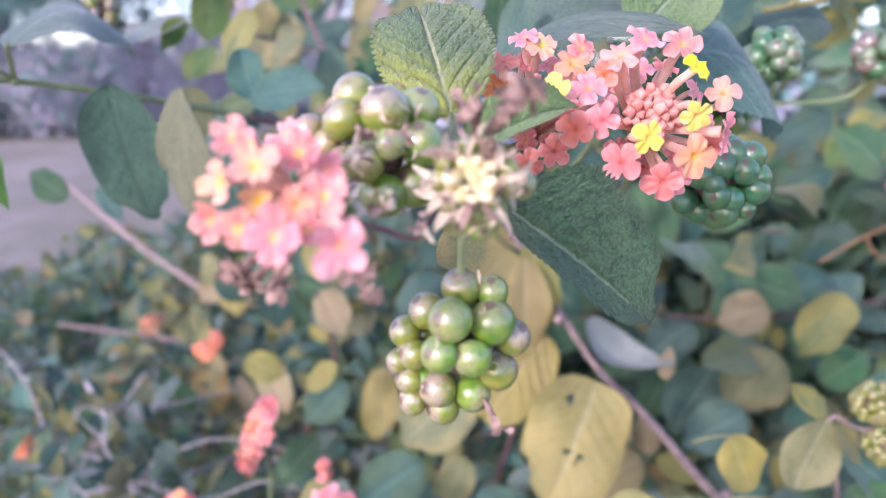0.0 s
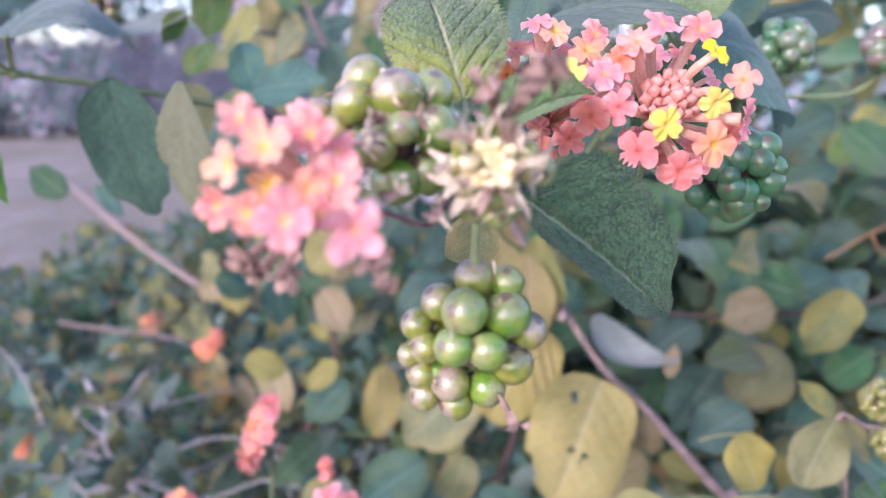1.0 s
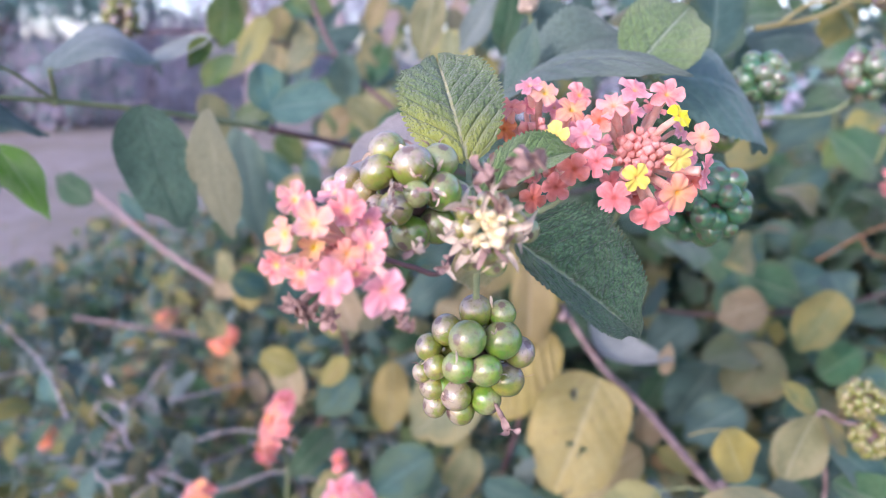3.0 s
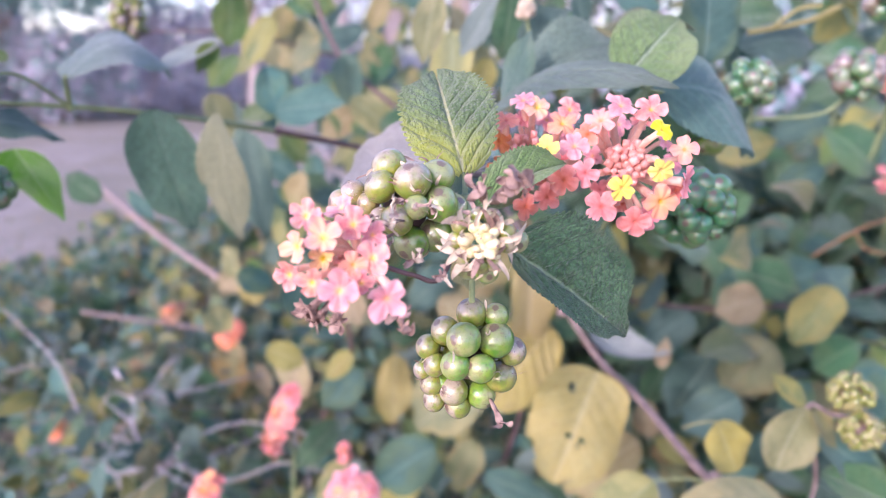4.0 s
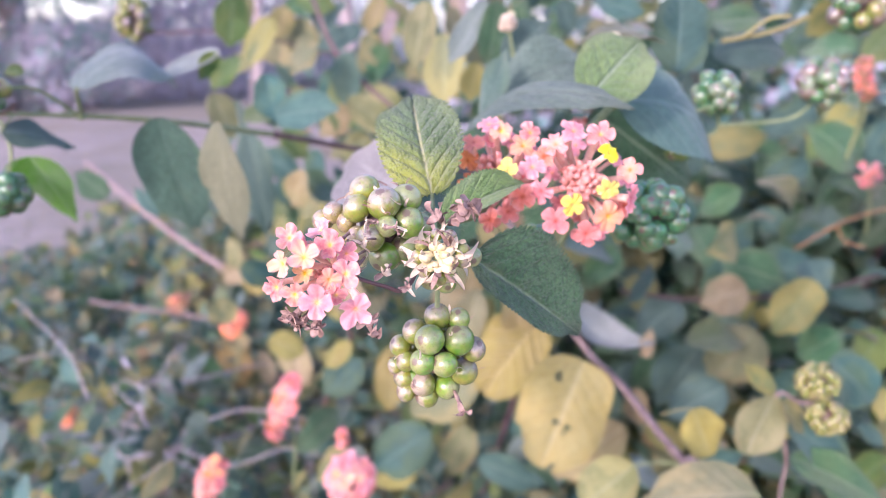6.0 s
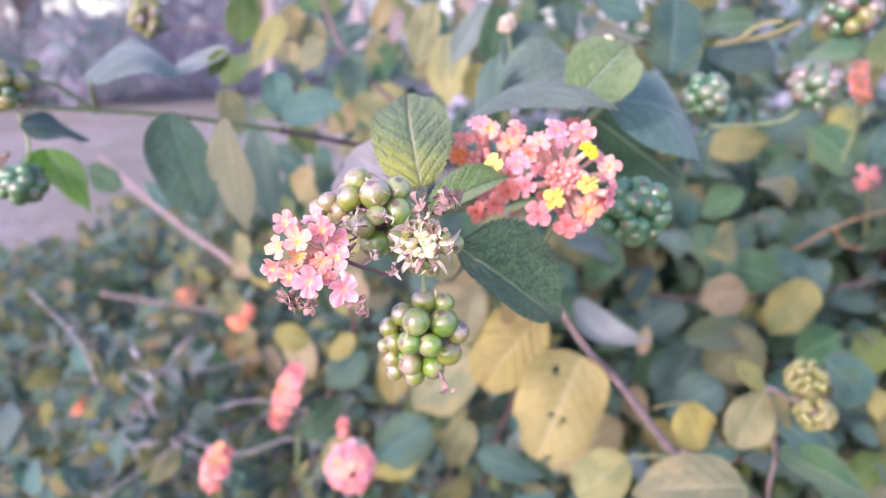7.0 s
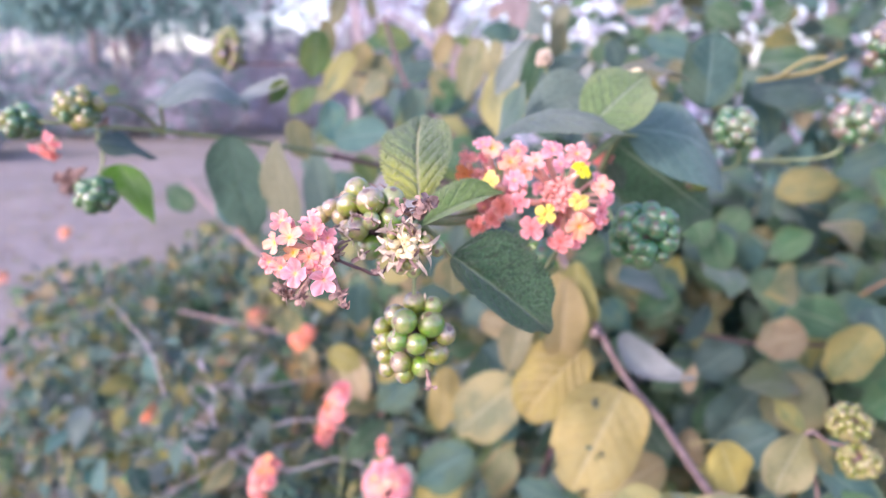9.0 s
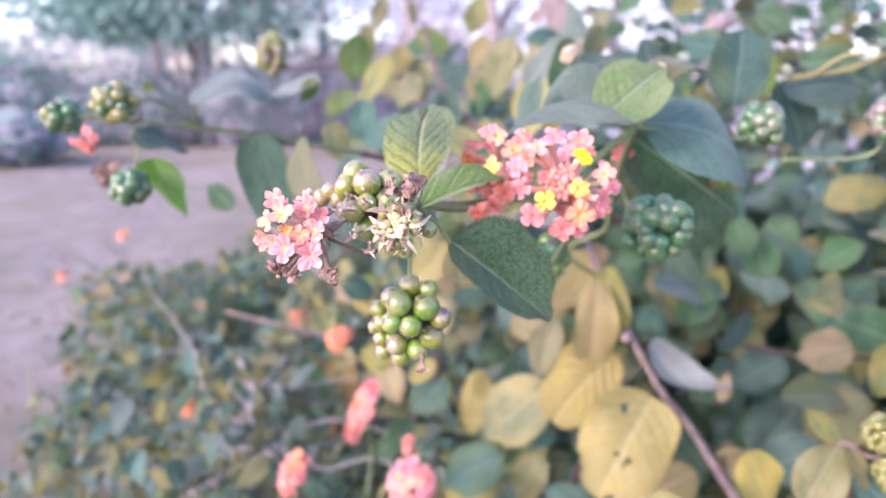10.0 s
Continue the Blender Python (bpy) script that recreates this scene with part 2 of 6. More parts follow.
LEAF_AMBER = leaf_material("leaf_amber_yellow", (0.30, 0.245, 0.07), (0.375, 0.31, 0.105), (0.45, 0.38, 0.21), (0.36, 0.30, 0.06), 0.4, spots=0.3, vary=0.0)
LEAF_MIST = leaf_material("leaf_misty_pale", (0.15, 0.215, 0.185), (0.21, 0.275, 0.245), (0.28, 0.34, 0.30), (0.19, 0.25, 0.16), 0.25, vary=0.1, sheen=0.4)
LEAF_OCHRE = leaf_material("leaf_ochre_brown", (0.30, 0.20, 0.09), (0.40, 0.29, 0.13), (0.42, 0.32, 0.18), (0.26, 0.15, 0.07), 0.4, spots=0.5, vary=0.4)
LEAF_FADED = leaf_material("leaf_faded_green", (0.18, 0.215, 0.10), (0.265, 0.275, 0.138), (0.38, 0.39, 0.24), (0.40, 0.34, 0.14), 0.45, spots=0.15)
LEAF_UNDER = leaf_material("leaf_white_underside", (0.30, 0.345, 0.315), (0.39, 0.44, 0.405), (0.46, 0.50, 0.46), (0.34, 0.32, 0.22), 0.3)
LEAF_MAUVE = leaf_material("leaf_dry_mauve", (0.24, 0.18, 0.17), (0.34, 0.27, 0.26), (0.36, 0.30, 0.28), (0.30, 0.23, 0.15), 0.4, spots=0.2)

PETAL = {
    "coral": petal_material("petal_coral", (0.78, 0.21, 0.19), (0.83, 0.34, 0.32), (0.55, 0.10, 0.07), (0.70, 0.15, 0.12)),
    "pink": petal_material("petal_pink", (0.72, 0.235, 0.255), (0.81, 0.385, 0.39), (0.72, 0.32, 0.10), (0.78, 0.33, 0.24)),
    "lilac": petal_material("petal_lilac_pink", (0.69, 0.205, 0.24), (0.77, 0.335, 0.365), (0.80, 0.48, 0.14), (0.80, 0.44, 0.27)),
    "blush": petal_material("petal_blush", (0.72, 0.25, 0.25), (0.79, 0.365, 0.375), (0.80, 0.50, 0.10), (0.84, 0.58, 0.30)),
    "peach": petal_material("petal_peach", (0.80, 0.36, 0.23), (0.80, 0.32, 0.27), (0.70, 0.28, 0.04), (0.78, 0.40, 0.16)),
    "cream": petal_material("petal_cream_yellow", (0.73, 0.41, 0.26), (0.77, 0.38, 0.33), (0.80, 0.48, 0.02), (0.84, 0.60, 0.14)),
    "yellow": petal_material("petal_yellow", (0.84, 0.75, 0.03), (0.87, 0.79, 0.08), (0.66, 0.36, 0.01), (0.80, 0.63, 0.01)),
    "faded": petal_material("petal_faded_orange", (0.34, 0.16, 0.09), (0.42, 0.22, 0.14), (0.26, 0.10, 0.05), (0.34, 0.15, 0.08)),
    "orange": petal_material("petal_orange", (0.78, 0.24, 0.12), (0.80, 0.30, 0.17), (0.55, 0.10, 0.04), (0.74, 0.24, 0.08)),
}
TUBE = plain_material("petal_tube", (0.90, 0.58, 0.47), (0.94, 0.73, 0.61), 700, 0.5, 0.2, 0.0003, 0.55)
BUD = plain_material("flower_bud", (0.74, 0.33, 0.28), (0.85, 0.50, 0.44), 600, 0.55, 0.3, 0.0003, 0.4)
# Third colour: blush mixed with the pale sky sheen of the cap.
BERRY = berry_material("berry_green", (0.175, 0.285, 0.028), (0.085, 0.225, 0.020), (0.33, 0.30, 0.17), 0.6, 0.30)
BERRY_BLUSH_SHEEN = berry_material("berry_blush_and_sheen", (0.245, 0.25, 0.035), (0.150, 0.215, 0.022), (0.345, 0.275, 0.235), 0.8, 0.30)
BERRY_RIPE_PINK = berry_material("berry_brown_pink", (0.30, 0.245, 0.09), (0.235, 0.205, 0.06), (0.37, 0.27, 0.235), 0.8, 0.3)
# Darker copy of the green berry with bluish shade put into its colour.
BERRY_TEAL_SHADED = berry_material("berry_green_in_blue_shade", (0.040, 0.165, 0.075), (0.022, 0.115, 0.052), (0.10, 0.18, 0.06), 0.4, 0.28, 0.6)
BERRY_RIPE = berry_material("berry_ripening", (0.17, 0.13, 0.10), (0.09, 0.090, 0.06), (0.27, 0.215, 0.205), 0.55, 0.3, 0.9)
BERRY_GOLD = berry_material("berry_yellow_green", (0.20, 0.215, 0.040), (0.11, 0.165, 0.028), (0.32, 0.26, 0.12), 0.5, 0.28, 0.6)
# The pale cap here imitates the sky reflected on the berry tops.
BERRY_SKY_CAPPED = berry_material("berry_sky_sheen_capped", (0.060, 0.165, 0.060), (0.034, 0.120, 0.046), (0.24, 0.265, 0.19), 0.6, 0.28, 0.6)
BRACT = plain_material("dry_bract", (0.54, 0.42, 0.31), (0.75, 0.65, 0.50), 500, 0.7, 0.5, 0.0004, 0.3)
DRY = plain_material("withered_petal", (0.19, 0.115, 0.098), (0.44, 0.30, 0.25), 450, 0.75, 0.6, 0.0006, 0.2)
FRUITLET = plain_material("young_fruitlet", (0.62, 0.52, 0.24), (0.78, 0.70, 0.46), 420, 0.4, 0.3, 0.0003, 0.2)
STEM_GREEN = plain_material("green_stem", (0.15, 0.20, 0.09), (0.22, 0.26, 0.12), 300, 0.6, 0.5, 0.0006)
STEM_PURPLE = plain_material("purple_stem", (0.085, 0.050, 0.048), (0.15, 0.088, 0.085), 260, 0.6, 0.5, 0.0006)
STEM_DARK = plain_material("dark_brown_stem", (0.045, 0.028, 0.026), (0.085, 0.052, 0.048), 200, 0.65, 0.5, 0.0008)
STEM_PINK = plain_material("pink_brown_stem", (0.120, 0.084, 0.078), (0.225, 0.165, 0.152), 160, 0.65, 0.5, 0.001)
STEM_OCHRE = plain_material("orange_brown_stem", (0.20, 0.10, 0.045), (0.32, 0.17, 0.08), 200, 0.65, 0.5, 0.0008)
STEM_ROSE = plain_material("rose_brown_stem", (0.19, 0.135, 0.13), (0.30, 0.22, 0.21), 160, 0.65, 0.5, 0.001)
TWIG_GREY = plain_material("grey_twig", (0.32, 0.285, 0.295), (0.49, 0.445, 0.455), 150, 0.8, 0.6, 0.001)
# Bark of the far trees, with distance haze mixed into its colour.
BARK_HAZED = plain_material("bark_hazed", (0.24, 0.20, 0.20), (0.36, 0.31, 0.31), 9, 0.9, 0.8, 0.02)
SOIL = plain_material("dry_soil", (0.225, 0.190, 0.165), (0.33, 0.285, 0.255), 5, 0.95, 0.8, 0.03, c=(0.22, 0.19, 0.145), detail=8.0)


# ---- building blocks ----
WHERE = {}


def put_under(ob, m, parent=None):
    """Stands ob at the world pose m, under parent if there is one."""
    WHERE[ob] = m
    if parent:
        ob.parent = parent
        ob.matrix_basis = WHERE[parent].inverted() @ m
    else:
        ob.matrix_basis = m
    return ob


def thing(name, at, label, category, group="", kind=""):
    return tagged(put_under(new(name), Matrix.Translation(at)), label, category, group, kind)


def part(name, mesh, parent, m=None, label="", kind=""):
    ob = put_under(new(name, mesh), m or Matrix.Identity(4), parent)
    return tagged(ob, label, kind=kind)


def make_mesh(name, verts, faces, mats, slots=None, uvs=None, smooth=True):
    me = bpy.data.meshes.new(name)
    me.from_pydata([tuple(v) for v in verts], [], faces)
    for m in mats:
        me.materials.append(m)
    if slots is not None:
        me.polygons.foreach_set("material_index", slots)
    if uvs is not None:
        layer = me.uv_layers.new(name="UVMap")
        idx = np.empty(len(me.loops), dtype=np.int32)
        me.loops.foreach_get("vertex_index", idx)
        layer.data.foreach_set("uv", np.asarray(uvs, dtype=np.float32)[idx].ravel())
    if smooth:
        me.polygons.foreach_set("use_smooth", [True] * len(me.polygons))
    me.update()
    return me


def basis(at, along, up, size=1.0):
    """A pose whose X runs along and whose Z leans to up."""
    x = Vector(along).normalized()
    z = Vector(up) - x * Vector(up).dot(x)
    if z.length < 1e-6:
        z = x.orthogonal()
    z.normalize()
    y = z.cross(x)
    return Matrix.Translation(at) @ Matrix((x, y, z)).transposed().to_4x4() @ Matrix.Scale(size, 4)


def facing(at, normal, spin=0.0, size=1.0):
    """A pose whose Z points along normal."""
    return Matrix.Translation(at) @ Vector(normal).to_track_quat("Z", "Y").to_matrix().to_4x4() @ pose(0, 0, 0, 0, 0, spin) @ Matrix.Scale(size, 4)


def leaf_grid(width=0.6, arch=0.0, fold=10.0, curl=0.0, tip=0.8, n=20, m=5, teeth=14, saw=0.07, quilt=0.006, wave=0.04, seed=0, holes=(), stem_end=0.5, twist=0.0, ragged=0.0, notch=0.0, blister=0.0, cells=38.0, skew=0.0):
    """Points, faces and UVs of a leaf one unit long, from the origin along X, its upper side to Z."""
    rng = random.Random(seed)
    ph, k = rng.uniform(0, 6), stem_end / (stem_end + tip)
    top = k ** stem_end * (1 - k) ** tip
    verts, uvs, f = [], [], math.radians(fold)
    for i in range(n + 1):
        u = i / n
        uu = min(max(u, 0.004), 0.998)
        w = width / 2 * uu ** stem_end * (1 - uu) ** tip / top
        tooth = 1 - saw * (1 - abs(math.sin(math.pi * u * teeth)) ** 0.55) - 0.3 * saw * ((u * teeth) % 1.0)
        if u > 0.82:
            w *= 1 - 0.35 * math.sin(math.pi * (u - 0.82) / 0.18) * (1 if tip > 0.5 else 0.3)
        zs = arch * 4 * u * (1 - u) + curl * u ** 3
        turn = math.radians(twist) * (u - 0.3)
        for j in range(-m, m + 1):
            v = j / m
            a = abs(v)
            rag = 1 + ragged * (math.sin(5 * u + ph + (2.1 if v > 0 else 0)) + 0.6 * math.sin(13 * u + 2 * ph + (0.7 if v > 0 else 3)))
            ww = w * (1 - (1 - tooth) * max(0.0, (a - 0.8) / 0.2) if m > 8 else tooth if a == 1 else 1.0) * rag * (1 - skew if v < 0 else 1)
            y = ww * v * math.cos(f)
            s = (u - 0.3 * a) * 7
            q = quilt * (abs(math.sin(math.pi * s)) ** 0.7 * (1 - a ** 4) * (1 - 0.7 * u) - 0.5 * math.exp(-(v / 0.09) ** 2))
            z = zs + ww * a * math.sin(f) * (0.7 + 0.3 * a) + q + wave * w * a * a * math.sin(7 * u + ph + (1.7 if v > 0 else 0)) * 2
            if blister:
                near = noise.voronoi((u * cells, ww * v * cells, seed))[0]
                z += blister * min(1.0, (near[1] - near[0]) * 1.5) * (1 - 0.75 * math.exp(-(v / 0.06) ** 2)) * (1 - 0.5 * abs(math.cos(math.pi * s)) ** 12)
            dz = z - zs
            y, z = y * math.cos(turn) - dz * math.sin(turn), zs + y * math.sin(turn) + dz * math.cos(turn)
            verts.append((u + 0.03 * a * w + notch * math.sin(math.pi * min(1.0, a * 1.1)) * u ** 8, y, z))
            uvs.append((u, 0.5 + v / 2))
    c = 2 * m + 1
    faces = []
    for i in range(n):
        for j in range(c - 1):
            u, v = (i + 0.5) / n, (j + 0.5 - m) / m
            if any((u - hu) ** 2 + ((v - hv) * width * 0.5) ** 2 < hr * hr for hu, hv, hr in holes):
                continue
            a = i * c + j
            faces.append((a, a + c, a + c + 1, a + 1))
    return verts, faces, uvs


LEAF_COUNT = [0]


def leaf(parent, base, tip, normal, mat, width=0.62, fine=False, label="", stalk=None, stalk_mat=None, **shape):
    """One leaf from its base to its tip, its upper side to normal; stalk: where its petiole comes from."""
    LEAF_COUNT[0] += 1
    base, tip = Vector(base), Vector(tip)
    opts = dict(n=96, m=14, teeth=30, saw=0.07, quilt=0.010) if fine else dict(n=30, m=6, teeth=15, saw=0.08, quilt=0.008)
    opts.update(shape)
    tip_shape = opts.pop("blunt", 0.8)
    rng = random.Random(LEAF_COUNT[0] * 13)
    if not fine:
        opts = {"curl": rng.uniform(-0.16, 0.08), "wave": rng.uniform(0.05, 0.14), "twist": rng.uniform(-35, 35), "ragged": rng.uniform(0.02, 0.07), **opts}
    v, f, uv = leaf_grid(width=width, tip=tip_shape, seed=LEAF_COUNT[0], **opts)
    ob = part("leaf", make_mesh("leaf", v, f, [mat], uvs=uv), parent, basis(base, tip - base, normal, (tip - base).length), label)
    if stalk is not None:
        s = Vector(stalk)
        mid = (s + base) / 2 + Vector((0, 0, 0.06 * (base - s).length))
        t = max(0.0004, min(0.0012, (tip - base).length * 0.016))
        part("petiole", tube_mesh([s, mid, base, base + (tip - base) * 0.06], t * 1.2, t * 0.7, stalk_mat or STEM_GREEN, 6), ob)
    return ob


def smooth_line(points, per=8):
    p = [Vector(q) for q in points]
    p = [p[0] * 2 - p[1]] + p + [p[-1] * 2 - p[-2]]
    out = []
    for i in range(1, len(p) - 2):
        a, b, c, d = p[i - 1:i + 3]
        for k in range(per):
            t = k / per
            out.append(0.5 * ((2 * b) + (c - a) * t + (2 * a - 5 * b + 4 * c - d) * t * t + (3 * b - a - 3 * c + d) * t ** 3))
    return out + [p[-2]]


def tube_data(points, r0, r1, sides=8, per=8, rough=0.0, seed=0):
    rng = random.Random(seed)
    line = smooth_line(points, per)
    verts, faces = [], []
    up = Vector((0.3, 0.5, 0.8))
    for i, p in enumerate(line):
        d = (line[min(i + 1, len(line) - 1)] - line[max(i - 1, 0)]).normalized()
        x = d.cross(up)
        x = x.normalized() if x.length > 1e-4 else d.orthogonal().normalized()
        y = d.cross(x)
        r = (r0 + (r1 - r0) * i / (len(line) - 1)) * (1 + rough * rng.uniform(-1, 1))
        for k in range(sides):
            a = 2 * math.pi * k / sides
            rr = r * (1 + 0.10 * math.cos(4 * a))
            verts.append(p + x * rr * math.cos(a) + y * rr * math.sin(a))
    for i in range(len(line) - 1):
        for k in range(sides):
            a, b = i * sides + k, i * sides + (k + 1) % sides
            faces.append((a, b, b + sides, a + sides))
    faces.append(tuple(range(sides))[::-1])
    faces.append(tuple(range((len(line) - 1) * sides, len(line) * sides)))
    return verts, faces


def tube_mesh(points, r0, r1, mat, sides=8, per=8, rough=0.0, seed=0, name="stem"):
    v, f = tube_data(points, r0, r1, sides, per, rough, seed)
    return make_mesh(name, v, f, [mat])


def stem(parent, points, r0, r1, mat, nodes=(), label="", hairs=0, name="stem"):
    """A stem along points, with swollen nodes at some of them and fine hairs."""
    v, f = tube_data(points, r0, r1, 10, 10, 0.06, len(points))
    v = list(v)
    for at in nodes:
        bv, bf = ball_data(8, 6)
        o = len(v)
        v += [Vector(at) + Vector(q) * r0 * 1.35 for q in bv]
        f += [tuple(i + o for i in g) for g in bf]
    rng = random.Random(len(v))
    line = smooth_line(points, 10)
    for _ in range(hairs):
        p = rng.choice(line)
        d = Vector((rng.gauss(0, 1), rng.gauss(0, 1), rng.gauss(0, 1))).normalized()
        a = p + d * r1 * 0.7
        s = d.orthogonal().normalized() * r1 * 0.10
        o = len(v)
        v += [a + s, a - s, a + d * r1 * 1.3]
        f.append((o, o + 1, o + 2))
    return part(name, make_mesh(name, v, f, [mat]), parent, None, label)


def ball_data(seg=16, rings=10, flat=1.0, dimple=0.0):
    verts, faces = [(0, 0, -flat)], []
    for i in range(1, rings):
        a = math.pi * i / rings
        z = -math.cos(a)
        r = math.sin(a)
        for k in range(seg):
            b = 2 * math.pi * k / seg
            zz = z * flat - (dimple * max(0.0, 1 - r / 0.35) if z > 0 else 0)
            verts.append((r * math.cos(b), r * math.sin(b), zz))
    verts.append((0, 0, flat - dimple))
    for k in range(seg):
        faces.append((0, 1 + (k + 1) % seg, 1 + k))
    for i in range(rings - 2):
        for k in range(seg):
            a, b = 1 + i * seg + k, 1 + i * seg + (k + 1) % seg
            faces.append((a, b, b + seg, a + seg))
    last = len(verts) - 1
    o = 1 + (rings - 2) * seg
    for k in range(seg):
        faces.append((o + k, o + (k + 1) % seg, last))
    return verts, faces


BERRY_MESHES = {}


def berry_mesh(mat, fine=True):
    key = (mat.name, fine)
    if key not in BERRY_MESHES:
        v, f = ball_data(24, 16, 0.97, 0.03) if fine else ball_data(14, 9, 0.97, 0.02)
        BERRY_MESHES[key] = make_mesh("berry", v, f, [mat])
    return BERRY_MESHES[key]


def scrap_mesh(rng, length, width, mat, turn=1.0, name="sepal"):
    """A narrow, pointed, curled dry scrap, from the origin along X."""
    n, v, f = 9, [], []
    c1, c2, tw = rng.choice((-1, 1)) * rng.uniform(0.35, 1.0) * turn, rng.uniform(-turn, turn), rng.uniform(-1.2, 1.2)
    p, d, e = Vector((0, 0, 0)), 0.0, 0.0
    for i in range(n + 1):
        u = i / n
        w = width * (0.35 + 1.5 * u) * (1 - u) ** 0.7 + 0.02 * width
        a = tw * u
        s = Vector((0, math.cos(a), math.sin(a))) * w
        lift = Vector((0, -math.sin(a), math.cos(a))) * w * 0.45
        v += [p + s + lift, p - lift * 0.3, p - s + lift]
        d += c1 * 1.6 / n + rng.uniform(-0.12, 0.12)
        e += c2 * 1.6 / n
        p = p + Vector((math.cos(d) * math.cos(e), math.sin(e), math.sin(d))) * length / n
    for i in range(n):
        a = i * 3
        f += [(a, a + 3, a + 4, a + 1), (a + 1, a + 4, a + 5, a + 2)]
    return make_mesh(name, v, f, [mat])


def berry_cluster(parent, centre, radius, berries, choose, core=STEM_PURPLE, scraps=8, fine=True, label="", seed=0):
    """A drupe cluster: core, berries given as (x, y, z, r), and dry calyx scraps between them."""
    rng = random.Random(seed + 5)
    c = Vector(centre)
    cv, cf = ball_data(12, 8)
    cv = [Vector(q) * radius * (0.54 + 0.06 * rng.random()) + c for q in cv]
    body = part("fruit_head", make_mesh("fruit_head", cv, cf, [core]), parent, None, label)
    for i, (x, y, z, r) in enumerate(berries):
        p = c + (Vector((x, y, z)) - c) * 0.95
        # Turns the painted pale caps up and left, towards sky and sun.
        out = (p - c).normalized() * 0.7 + Vector((rng.gauss(-0.35, 0.25), rng.gauss(-0.2, 0.25), rng.gauss(0.45, 0.25)))
        part("berry", berry_mesh(choose(i, rng), fine), body, facing(p, out, rng.uniform(0, 360), r * rng.uniform(1.06, 1.18)) @ Matrix.Diagonal((rng.uniform(0.95, 1.04), rng.uniform(0.95, 1.04), rng.uniform(0.92, 1.05), 1)))
    for _ in range(scraps):
        b = rng.choice(berries)
        p = c + (Vector(b[:3]) - c) * 0.95
        out = (p - c).normalized()
        side = Vector((rng.gauss(0, 1), rng.gauss(0, 1), rng.gauss(0, 1))).cross(out).normalized()
        at = p + side * b[3] * 1.04 + out * b[3] * rng.uniform(0.0, 0.40)
        part("sepal", scrap_mesh(rng, b[3] * rng.uniform(0.6, 1.2), b[3] * rng.uniform(0.06, 0.16), BRACT if rng.random() < 0.4 else DRY, 1.6), body, basis(at, out * rng.uniform(-0.1, 0.6) + side.cross(out) * rng.choice((-1, 1)), side))
    return body


def round_cluster(parent, centre, radius, r, mats, tall=1.0, fine=False, label="", seed=0, scraps=6, fill=1.0):
    """A cluster whose berries pack evenly round its core."""
    rng = random.Random(seed)
    r *= 1.22
    n = int(fill * 2.05 * (radius / r) ** 2 * (0.6 + 0.4 * tall))
    out = []
    for i in range(n):
        z = 1 - 2 * (i + 0.5) / n
        a = i * 2.39996 + rng.uniform(-0.45, 0.45)
        q = math.sqrt(1 - z * z)
        s = (radius - r) * rng.uniform(0.88, 1.16)
        out.append((centre[0] + s * q * math.cos(a), centre[1] + s * q * math.sin(a), centre[2] + s * z * tall, r * rng.uniform(0.78, 1.16)))
    return berry_cluster(parent, centre, (radius - r) * 1.1, out, lambda i, g: g.choice(mats), scraps=scraps, fine=fine, label=label, seed=seed)


